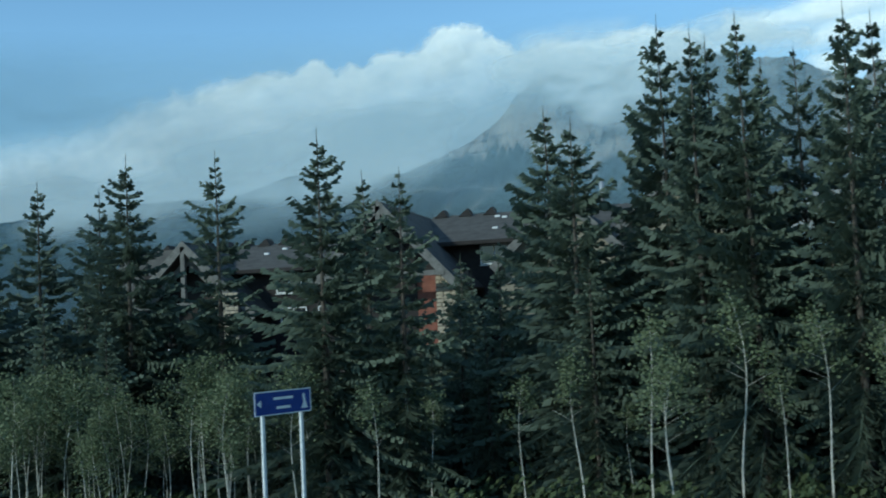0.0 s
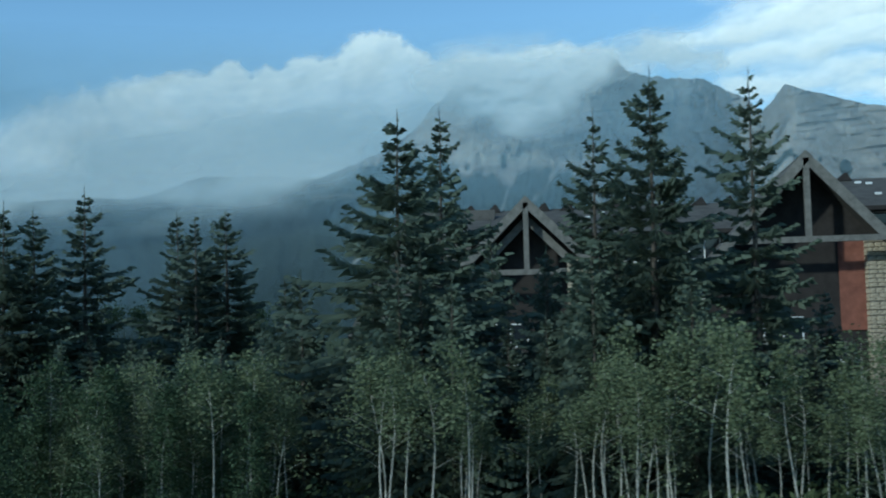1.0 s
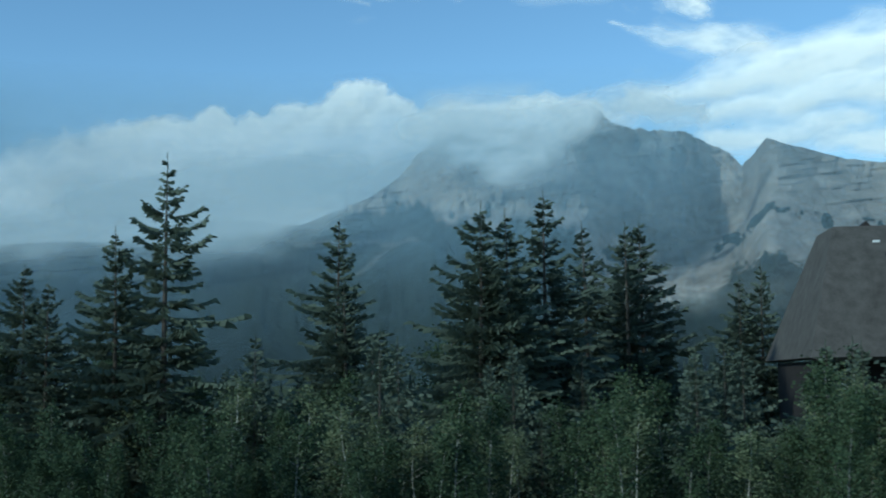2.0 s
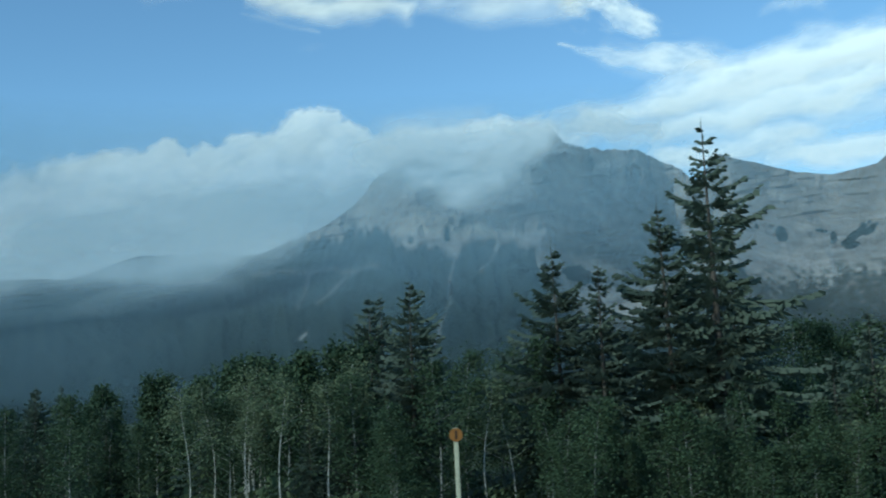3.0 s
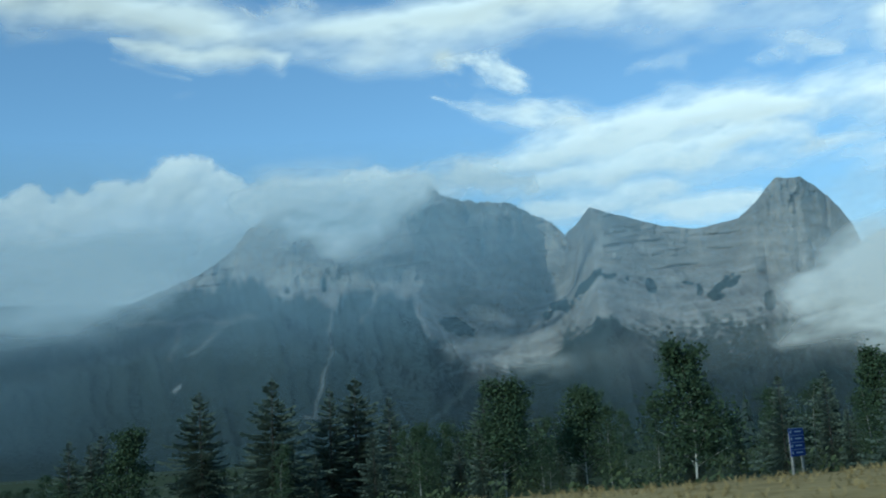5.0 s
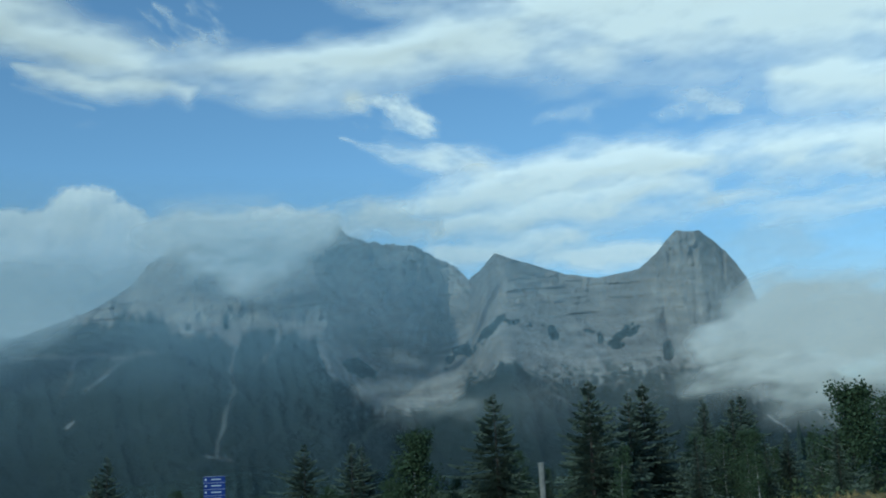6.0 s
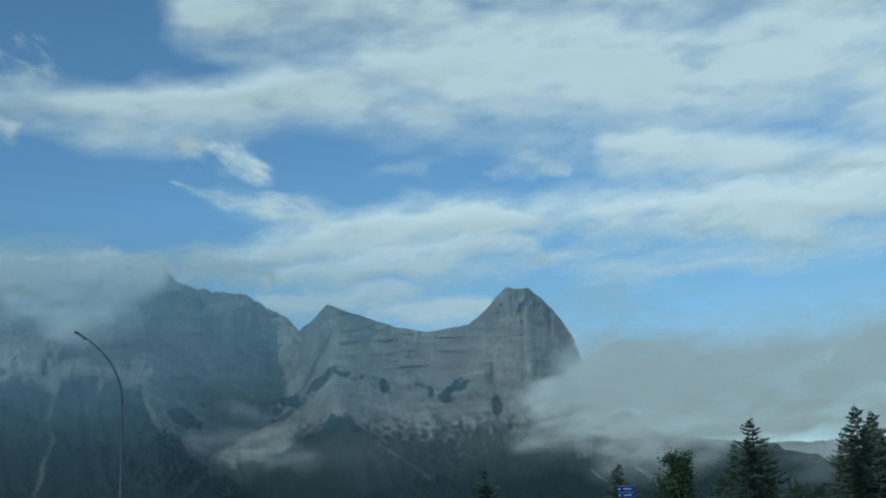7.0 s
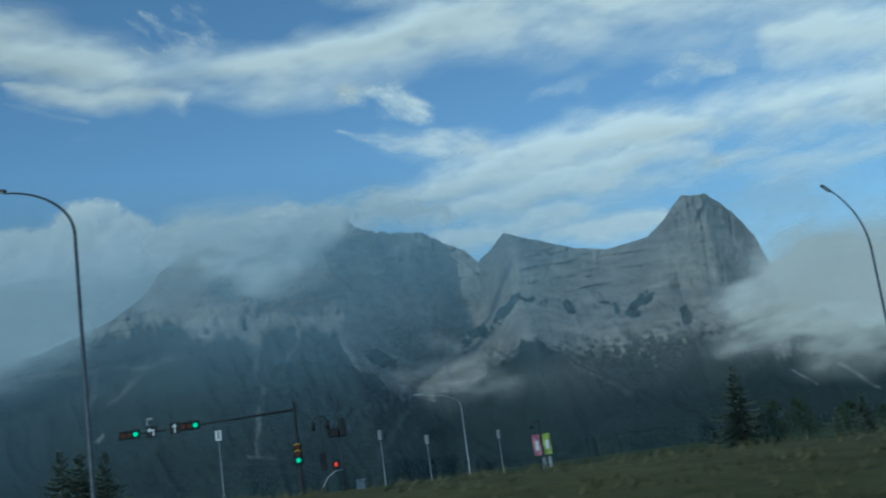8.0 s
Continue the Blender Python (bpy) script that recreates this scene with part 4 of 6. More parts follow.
def leafy_meshes(H, clear, radius, leaves, size, seed, leaf, bark, girth=0.011, wavy=0.25, limbs=11):
    """A slim broadleaf tree: pale wandering trunk, thin limbs, and a crown of loose leaf tufts."""
    rnd = random.Random(seed)
    bm = B()
    ph, ph2 = rnd.uniform(0, 6), rnd.uniform(0, 6)

    def stem(t):
        return Vector((wavy * math.sin(t * 4.2 + ph) * t, wavy * math.sin(t * 3.3 + ph2) * t, H * t))
    tube(bm, [stem(t / 9) for t in range(10)], [girth * H * (1.1 - 0.95 * t / 9) for t in range(10)], 6)
    tips = []
    for i in range(limbs):
        t = clear * 0.85 + (0.96 - clear * 0.85) * (i + rnd.random() * 0.6) / limbs
        a = rnd.uniform(0, 6.283)
        L = radius * (0.55 + 0.6 * rnd.random()) * (1.15 - 0.75 * max(0, (t - clear) / (1 - clear)))
        p0 = stem(t)
        p1 = p0 + Vector((math.cos(a) * L * 0.55, math.sin(a) * L * 0.55, L * 0.35))
        p2 = p0 + Vector((math.cos(a) * L, math.sin(a) * L, L * 0.6))
        r = girth * H * 0.28
        tube(bm, [p0, p1, p2], [r, r * 0.6, r * 0.2], 4)
        if t > clear:
            tips += [(p1, L * 0.42), (p2, L * 0.45)]
    tips += [(stem(t), radius * 0.35) for t in (0.86, 0.93, 0.985)]
    tme = bpy.data.meshes.new("trunk")
    bm.to_mesh(tme)
    bm.free()
    tme.materials.append(bark)
    V, F = [], []
    for i in range(leaves):
        c, s = tips[rnd.randrange(len(tips))]
        p = c + Vector((rnd.gauss(0, 0.55), rnd.gauss(0, 0.55), rnd.gauss(0, 0.6))) * (s + 0.12)
        u = Vector((rnd.gauss(0, 1), rnd.gauss(0, 1), rnd.gauss(0, 0.7))).normalized()
        v = u.orthogonal().normalized()
        v = (Matrix.Rotation(rnd.uniform(0, 6.28), 3, u) @ v)
        k = size * (0.6 + 0.8 * rnd.random())
        b0 = len(V)
        w = u.cross(v) * k * 0.42
        V += [p - v * k * 0.5, p + w, p + v * k * 0.5, p - w]
        F.append((b0, b0 + 1, b0 + 2, b0 + 3))
    return tme, link_mesh("crown", V, F, leaf)


def tree_model(name, label, meshes, group):
    ob = thing(name, (0, -60, -40), label, "tree", group)
    for nm, me in zip(("trunk", "crown"), meshes):
        c = new(nm, me)
        c.parent = ob
    return ob


SPRUCES = [(tree_model("spruce_tree", lab, conifer_meshes(16, r, wh, per, sd, gp, sp), "spruces along the road"), 16.0)
           for lab, r, wh, per, sd, gp, sp in (
               ("tall dark spruce with drooping tiered boughs", 5.4, 28, 9, 1, 0.02, 0.95),
               ("slender dark green spruce with a narrow pointed top", 4.7, 29, 8, 2, 0.02, 0.94),
               ("broad spruce with long uneven boughs", 6.2, 26, 9, 3, 0.02, 0.92),
               ("thin spruce with open gaps between its whorls", 4.9, 23, 8, 4, 0.03, 0.88))]
FILL = [(tree_model("young_spruce", "dense young spruce under taller trees", conifer_meshes(8, 2.7, 22, 9, sd, 0.01, 0.97, 16), "young spruces in the wood"), 8.0) for sd in (11, 12, 13)]
ASPENS = [(tree_model("aspen_tree", lab, leafy_meshes(7, cl, rd_, int(lv * 2.2), 0.108, sd, MAT["aspen_leaf"], MAT["aspen_bark"], 0.005, 0.34, 10), "young aspens before the spruces"), 7.0)
          for lab, cl, rd_, lv, sd in (
              ("slim young aspen with pale trunk and light green top", 0.60, 0.95, 470, 21), ("slim aspen with bent white trunk", 0.54, 1.1, 560, 22),
              ("thin aspen with small sparse crown", 0.66, 0.85, 330, 23), ("young aspen with leafy upper half", 0.40, 1.2, 680, 24))]
POPLARS = [(tree_model("poplar_tree", lab, leafy_meshes(9, cl, rd_, int(lv * 0.98), 0.14, sd, MAT["poplar_leaf"], MAT["poplar_bark"], 0.007, 0.3, 26), "poplars at the edge of the wood"), 9.0)
           for lab, cl, rd_, lv, sd in (
               ("dark green poplar with upright leafy crown", 0.03, 1.75, 4200, 31), ("full green poplar with pale trunk", 0.05, 2.1, 4800, 32),
               ("narrow poplar with loose ragged crown", 0.06, 1.4, 3300, 33))]
FULL = [(tree_model("poplar_tree", lab, leafy_meshes(9, cl, rd_, lv, 0.2, sd, MAT["poplar_leaf"], MAT["aspen_bark"], 0.008, 0.3, lb), "poplars at the edge of the wood"), 9.0)
        for lab, cl, rd_, lv, sd, lb in (
            ("dense green poplar with a full rounded crown", 0.12, 2.0, 7600, 35, 42), ("broad green poplar with white trunk showing through", 0.2, 2.2, 8200, 36, 46),
            ("full poplar with a ragged double top", 0.1, 1.8, 7000, 37, 38))]
RND = random.Random(77)


def plant(models, x, y, height=None, top=None, k=None, wide=1.18):
    ob, h0 = models[RND.randrange(len(models)) if k is None else k]
    z = float(ground_z(x, y)) - 0.06
    if top is not None:
        height = top - z
    s = height / h0
    return copy_thing(ob, pose(x, y, z, 0, 0, RND.uniform(0, 360)) @ Matrix.Diagonal((s * wide, s * wide, s, 1)))


# tall spruces that stand out one by one: x, y, height of the tip
for x, y, top, k in ((-10.1, 45.2, 15.3, 0), (-24.7, 55.5, 16.7, 0), (-20.2, 57.3, 16.8, 3), (-35.0, 63.1, 16.9, 1), (-1.6, 56.3, 17.5, 0), (0.2, 49.4, 15.6, 2),
                     (-36.2, 57.0, 15.7, 2), (-27.2, 56.7, 15.2, 3), (4.4, 50.6, 20.0, 0), (-11.5, 56.8, 15.0, 1), (-6.9, 46.2, 13.5, 3), (5.6, 47.1, 18.6, 1),
                     (6.5, 52.4, 19.4, 2), (7.7, 46.5, 18.9, 0), (8.7, 52.9, 18.2, 1), (10.2, 51.2, 18.3, 3), (11.4, 45.3, 18.5, 0), (13.3, 49.8, 19.2, 2)):
    plant(SPRUCES, x, y, top=top, k=k, wide=1.5 if (x, y) == (-36.2, 57.0) else 1.2 if x < 3 else 0.95)
for x, y, top, k in ((-73.0, 83.1, 15.4, 1), (-62.2, 69.1, 13.8, 0), (-60.7, 70.2, 13.5, 0), (-58.9, 73.0, 15.0, 1), (-56.4, 82.6, 14.4, 1), (-54.0, 79.3, 13.8, 3),
                     (-52.9, 82.5, 14.6, 0), (-43.2, 97.4, 12.9, 1), (-44.8, 97.0, 11.9, 1), (-72.0, 81.4, 11.0, 1)):
    plant(SPRUCES, x, y, top=top, k=k, wide=1.45)
for x, y, top, k in ((-92.6, 73.9, 9.8, 1), (-90.0, 63.4, 9.5, 0), (-83.3, 60.3, 10.2, 2), (-81.6, 59.1, 9.2, 1), (-78.6, 60.0, 11.7, 0), (-76.5, 60.5, 15.2, 3),
                     (-92.9, 70.8, 9.5, 2), (-131.2, 115.0, 6.7, 1), (-130.0, 118.4, 7.3, 1)):
    plant(SPRUCES, x, y, top=top, k=k, wide=1.35)
for x, y, top, k in ((-142.0, 98.5, 7.2, 0), (-143.7, 96.5, 6.4, 1), (-139.6, 121.8, 6.8, 1), (-129.4, 111.5, 7.0, 0), (-152.6, 97.8, 6.8, 0), (-147.3, 93.4, 7.1, 0),
                     (-165.0, 120.2, 4.9, 2), (-161.3, 102.5, 3.8, 1), (-184.4, 141.6, 5.5, 1), (-132.3, 106.4, 6.4, 1), (-128.4, 105.5, 3.4, 1),
                     (-162.3, 100.1, 4.0, 1), (-178.2, 94.6, 2.4, 0), (-252.8, 158.8, 6.7, 1), (-247.6, 153.0, 5.6, 1), (-250.5, 156.0, 6.0, 0), (-188.8, 108.6, 0.4, 1)):
    plant(SPRUCES, x, y, top=top, k=k, wide=1.6)
# poplars
for x, y, top, k in ((-111.4, 81.4, 5.4, 2), (-105.5, 73.8, 5.6, 0), (-98.4, 68.3, 5.9, 1), (-121.7, 85.0, 6.6, 0), (-98.3, 65.4, 5.8, 1), (-103.4, 88.0, 4.9, 0),
                     (-132.8, 87.1, 5.1, 1), (-158.0, 99.3, 4.1, 0), (-127.0, 92.0, 4.6, 1), (-95.0, 62.0, 5.8, 2), (-93.0, 66.0, 6.3, 1), (-102.0, 70.0, 5.2, 2)):
    plant(FULL, x, y, top=top, k=k, wide=1.15)
for x, y, top, k in ((-178.0, 148.0, 1.4, 0), (-174.5, 148.5, 1.2, 1), (-171.0, 147.0, -0.2, 0), (-180.5, 147.0, 0.2, 1), (-166.0, 147.5, -0.6, 0), (-169, 149, 0.3, 1)):
    plant(POPLARS, x, y, top=top, k=k, wide=1.7)
for x, y, top in ((-66.6, 91.3, 7.7), (-63.5, 97.6, 7.9), (-62.9, 93.6, 7.6), (-59.0, 102.0, 7.8), (-59.6, 110.0, 8.2), (-60.1, 93.9, 7.5)):
    plant(POPLARS, x, y, top=top, wide=1.2)
# dark young spruces close before the lodge
for x, y, h in ((-30.0, 68.0, 11.5), (-33.0, 69.0, 13.6), (-27.3, 67.0, 7.2), (-35.6, 69.0, 12.0), (-24.0, 66.0, 7.6), (-21.5, 65.5, 7.0), (-7.5, 64.0, 10.6), (-4.6, 63.0, 10.0), (-1.5, 64.0, 10.6), (1.8, 63.5, 12.0)):
    plant(FILL, x, y, height=h, wide=0.8)
# the rest of the wood
for i in range(130):
    x = RND.uniform(-74, 22)
    y = 47 + RND.random() * 15 - 0.14 * min(x, 0)
    low = 0.72 if -20 < x < -8 else 1.0
    plant(FILL, x, y, height=RND.uniform(6.5, 12.0) * low * (0.8 if x < -45 else 1.0))
for i in range(85):
    x = RND.uniform(-120, -70)
    y = 0.4 - 0.1413 * x + RND.uniform(42, 70)
    plant(FILL if RND.random() < 0.25 else POPLARS, x, y, height=RND.uniform(4.0, 6.8) * (1.15 if x > -92 else 0.9))
for i in range(110):
    x = RND.uniform(-178, -112)
    y = 0.4 - 0.1413 * x + RND.uniform(66, 105)
    h = RND.uniform(3.2, 5.6) * (0.75 if x < -150 else 1.0)
    plant(FILL if RND.random() < 0.35 else POPLARS, x, y, height=h)
for i in range(26):
    plant(SPRUCES, RND.uniform(14, 60), RND.uniform(44, 80), height=RND.uniform(13, 19))
for x, y in ((-193.0, 104.5), (-190.5, 106.0), (-186.0, 109.0), (-183.0, 104.0), (-180.0, 110.0), (-174.0, 104.0), (-170.0, 112.0)):
    plant(FILL, x, y, height=RND.uniform(2.2, 3.6), wide=1.3)
# young aspens in a belt along the foot of the bank
for i in range(120):
    x = RND.choice((RND.uniform(-72, 12), RND.gauss(-24, 6), RND.gauss(-16, 5), RND.gauss(-40, 7)))
    y = 0.4 - 0.1413 * x + 38 + 9 * RND.random() ** 0.8
    dens = 0.35 if x > -3 else 1.0
    if RND.random() < dens:
        plant(ASPENS, x, y, height=RND.uniform(3.8, 7.2))
for i in range(45):
    x = RND.uniform(-100, -62)
    y = 0.4 - 0.1413 * x + 41 + 12 * RND.random()
    plant(ASPENS, x, y, height=RND.uniform(4.2, 6.2))
for i in range(70):
    x = RND.uniform(-80, -38)
    y = 0.4 - 0.1413 * x + RND.uniform(37, 47)
    plant(POPLARS, x, y, height=RND.uniform(4.6, 7.2) * (0.85 if x < -62 else 1.0), wide=0.95)
for i in range(30):
    x = RND.uniform(-92, -62)
    y = 0.4 - 0.1413 * x + RND.uniform(38, 46)
    plant(POPLARS, x, y, height=RND.uniform(3.2, 5.2), wide=1.1)
for x, y, h in ((0.8, 42.6, 6.2), (3.4, 41.8, 7.4), (4.1, 42.4, 5.8), (6.6, 41.5, 7.8), (8.2, 42.0, 5.2), (9.6, 41.2, 7.2), (11.5, 41.6, 6.4), (-1.5, 43.0, 5.4)):
    plant(ASPENS, x, y, height=h, k=2)
for ob, _ in SPRUCES + FILL + ASPENS + POPLARS:
    for c in list(ob.children):
        bpy.data.objects.remove(c)
    bpy.data.objects.remove(ob)


def bushes():
    rnd = random.Random(5)
    V, F = [], []
    for i in range(420):
        x = rnd.uniform(-175, 25)
        d = rnd.uniform(36, 52) if x > -100 else rnd.uniform(48, 90)
        y = 0.4 - 0.1413 * x + d
        z = float(ground_z(x, y))
        r, h = rnd.uniform(0.5, 1.3), rnd.uniform(0.6, 1.9)
        for k in range(46):
            p = Vector((x + rnd.gauss(0, 0.5) * r, y + rnd.gauss(0, 0.5) * r, z + h * rnd.random() ** 0.8))
            u = Vector((rnd.gauss(0, 1), rnd.gauss(0, 1), rnd.gauss(0, 1))).normalized()
            v = u.orthogonal().normalized() * rnd.uniform(0.1, 0.22)
            w = u.cross(v) * 0.5
            b0 = len(V)
            V += [p - v, p + w, p + v, p - w]
            F.append((b0, b0 + 1, b0 + 2, b0 + 3))
    me = link_mesh("undergrowth", V, F, MAT["bush"])
    tagged(new("undergrowth", me), "low green bushes under the trees", "bushes", kind="stuff")


def grass(x0, x1, near, far, count, tall, mat, label, seed):
    rnd = random.Random(seed)
    V, F = [], []
    for i in range(count):
        if i % 3 == 0:
            px, d = rnd.uniform(x0, x1), rnd.uniform(near, far)
            py = 0.4 - 0.1413 * px + d / 0.99
            pz = float(ground_z(px, py)) - 0.03
        x, y, z = px + rnd.uniform(-0.3, 0.3), py + rnd.uniform(-0.3, 0.3), pz
        h = tall * rnd.uniform(0.4, 1.0)
        a = rnd.uniform(0, 3.14)
        dx, dy = 0.035 * math.cos(a), 0.035 * math.sin(a)
        b0 = len(V)
        V += [(x - dx, y - dy, z), (x + dx, y + dy, z), (x + rnd.gauss(0, 0.08), y + rnd.gauss(0, 0.08), z + h)]
        F.append((b0, b0 + 1, b0 + 2))
    me = link_mesh("grass_tufts", V, F, MAT[mat])
    tagged(new("grass_tufts", me), label, "grass", kind="stuff")


bushes()
grass(-172, -80, 10, 26, 16000, 0.2, "grass", "dry yellow grass on the roadside verge", 6)
grass(-262, -172, 10, 25, 12000, 0.22, "olive_grass", "olive green grass on the roadside bank", 7)
grass(-80, 14, 24, 42, 9000, 0.45, "olive_grass", "rough brownish grass before the trees", 8)


def distant_woods():
    """Far conifers on the valley floor, too small to tell apart."""
    rnd = random.Random(9)
    V, F = [], []
    for i in range(2000):
        a = rnd.uniform(-0.85, 0.85)
        r = 135 + 900 * rnd.random() ** 1.7
        x, y = -110 + r * math.sin(a) * 1.25, 18 + r * math.cos(a)
        if side(x, y) < (104 if x > -75 else 118) or x < max(-105, -215 + 0.36 * (y - 33)):
            continue
        z, h = float(ground_z(x, y)) - 0.3, rnd.uniform(6, 10) * (0.3 if x < -110 else 0.7 if x < -60 else 0.95) * (1 + r / 1500)
        for k in range(9):
            t = k / 9.0
            for j in range(4):
                b0 = len(V)
                an = rnd.uniform(0, 6.28)
                w = (1 - t) ** 0.8 * h * 0.2 * rnd.uniform(0.7, 1.2)
                c, s_ = math.cos(an), math.sin(an)
                zz = z + h * (0.06 + 0.9 * t)
                V += [(x - s_ * w * 0.5, y + c * w * 0.5, zz + 0.02 * h), (x + c * w, y + s_ * w, zz - 0.05 * h), (x + s_ * w * 0.5, y - c * w * 0.5, zz + 0.02 * h), (x, y, zz + 0.16 * h)]
                F += [(b0, b0 + 1, b0 + 3), (b0 + 1, b0 + 2, b0 + 3)]
    me = link_mesh("distant_woods", V, F, MAT["far_needles"])
    tagged(new("distant_woods", me), "dark conifer woods on the valley floor", "woods", kind="stuff")


distant_woods()

# ---- lodge ----
def slab(bm, a, b, c, d, thick):
    """A flat slab under four corners, thick metres deep."""
    n = (Vector(b) - Vector(a)).cross(Vector(d) - Vector(a)).normalized() * thick
    if n.z > 0:
        n = -n
    top = [bm.verts.new(p) for p in (a, b, c, d)]
    bot = [bm.verts.new(Vector(p) + n) for p in (a, b, c, d)]
    bm.faces.new(top)
    bm.faces.new(bot[::-1])
    for i in range(4):
        bm.faces.new((top[i], bot[i], bot[(i + 1) % 4], top[(i + 1) % 4]))
    return bm


def bar(bm, a, b, w, h):
    """A squared timber from a to b."""
    a, b = Vector(a), Vector(b)
    q = (b - a).to_track_quat("Y", "Z").to_matrix().to_4x4()
    bmesh.ops.create_cube(bm, size=1.0, matrix=Matrix.Translation((a + b) / 2) @ q @ Matrix.Diagonal((w, (b - a).length, h, 1)))
    return bm


def window_at(parent, x, y, z, w, h, panes=2):
    """A window set a little into a wall that faces the road."""
    bm = B()
    t = 0.09
    for dx, dz, sx, sz in ((0, h / 2, w, t), (0, -h / 2, w, t), (-w / 2, 0, t, h + t), (w / 2, 0, t, h + t)):
        box(bm, (x + dx, y - 0.05, z + dz), (sx, 0.10, sz))
    for i in range(1, panes):
        box(bm, (x - w / 2 + w * i / panes, y - 0.045, z), (t * 0.9, 0.09, h - t))
    fr = part("window", bm, MAT["trim_white"], parent, "white-framed window")
    for i in range(panes):
        bm = B()
        box(bm, (x - w / 2 + w * (i + 0.5) / panes, y - 0.012, z), (w / panes - t, 0.02, h - t))
        part("pane", bm, MAT["glass"], fr)
    bm = B()
    box(bm, (x, y - 0.09, z - h / 2 - 0.1), (w + 0.2, 0.18, 0.06), 0.01)
    part("sill", bm, MAT["trim_white"], fr)


def stone_pier(parent, x, y, z0, z1, w, dpt, seed):
    """A pier of fieldstone: a mortar core with stones standing out of it on the sides in view."""
    rnd = random.Random(seed)
    bm = B()
    box(bm, (x, y, (z0 + z1) / 2), (w, dpt, z1 - z0))
    core = part("stone_pier", bm, MAT["mortar"], parent, "pale fieldstone pier")
    shapes = []
    for k in range(5):
        sb = B()
        box(sb, (0, 0, 0), (1, 1, 1), 0.16)
        for v in sb.verts:
            v.co += Vector((rnd.uniform(-1, 1), rnd.uniform(-1, 1), rnd.uniform(-1, 1))) * 0.07
        me = bpy.data.meshes.new("stone")
        sb.to_mesh(me)
        sb.free()
        me.materials.append(MAT["stone"])
        shapes.append(me)
    z = z0 + 0.13
    while z < z1 - 0.05:
        hgt = rnd.uniform(0.2, 0.34)
        for face in (0, 1):
            span = w if face == 0 else dpt
            u = -span / 2
            while u < span / 2 - 0.05:
                ln = min(rnd.uniform(0.26, 0.55), span / 2 - u)
                ob = new("stone", rnd.choice(shapes))
                ob.parent = core
                c = u + ln / 2
                if face == 0:
                    ob.matrix_basis = pose(x + c, y - dpt / 2, z, 0, rnd.uniform(-4, 4), 0) @ Matrix.Diagonal((ln * 0.93, 0.14, hgt * 0.92, 1))
                else:
                    ob.matrix_basis = pose(x - w / 2, y + c, z, rnd.uniform(-4, 4), 0, 0) @ Matrix.Diagonal((0.14, ln * 0.93, hgt * 0.92, 1))
                u += ln
        z += hgt


def gable(parent, x0, apex, half, drop, front, back, wall_mat, nested=False, plain_front=False):
    """A steep cross gable: roof slabs, barge boards, king post and cross beam, and the wall behind."""
    foot = apex - drop
    for sgn, nm, edge in ((-1, "roof", front), (1, "roof", front + 0.012)):
        bm = B()
        slab(bm, (x0, edge, apex), (x0 + sgn * half, edge, foot), (x0 + sgn * half, back, foot), (x0, back, apex), 0.3)
        part(nm, bm, MAT["roof"], parent)
        bm = B()
        slab(bm, (x0, edge - 0.1, apex + 0.06), (x0 + sgn * half * 1.02, edge - 0.1, foot - 0.04), (x0 + sgn * half * 1.02, edge + 0.08, foot - 0.04), (x0, edge + 0.08, apex + 0.06), 0.55)
        part("barge_board", bm, MAT["timber"], parent, "weathered timber barge board")
        if nested:
            bm = B()
            slab(bm, (x0, edge + 0.75, apex - 1.05), (x0 + sgn * half * 0.72, edge + 0.75, apex - 1.05 - drop * 0.72), (x0 + sgn * half * 0.72, edge + 0.95, apex - 1.05 - drop * 0.72), (x0, edge + 0.95, apex - 1.05), 0.45)
            part("barge_board", bm, MAT["timber"], parent, "weathered timber barge board")
    if not plain_front:
        bm = B()
        bar(bm, (x0, front + 0.05, apex - 0.4), (x0, front + 0.05, apex - drop * 0.86), 0.32, 0.3)
        part("king_post", bm, MAT["timber"], parent)
        bm = B()
        hw = half * 0.80
        bar(bm, (x0 - hw, front + 0.02, apex - drop * 0.84), (x0 + hw, front + 0.02, apex - drop * 0.84), 0.3, 0.34)
        part("cross_beam", bm, MAT["timber"], parent)
    bm = B()
    w = front + (0.7 if plain_front else 2.2)
    prism(bm, [(x0 - half + 0.5, -3), (x0 + half - 0.5, -3), (x0 + half - 0.5, foot + 0.1), (x0, apex - 0.45), (x0 - half + 0.5, foot + 0.1)], w, back - 0.5)
    part("wall", bm, wall_mat, parent)
    return w


def balcony(parent, x, y, z, w):
    bm = B()
    box(bm, (x, y - 0.8, z), (w, 1.7, 0.22), 0.02)
    bal = part("balcony", bm, MAT["trim_white"], parent, "pale balcony with railing")
    bm = B()
    box(bm, (x, y - 1.6, z + 1.05), (w, 0.07, 0.07))
    part("rail", bm, MAT["timber"], bal)
    n = int(w / 0.16)
    for i in range(n):
        bm = B()
        box(bm, (x - w / 2 + 0.08 + i * 0.16, y - 1.6, z + 0.57), (0.035, 0.035, 0.92))
        part("baluster", bm, MAT["timber"], bal)


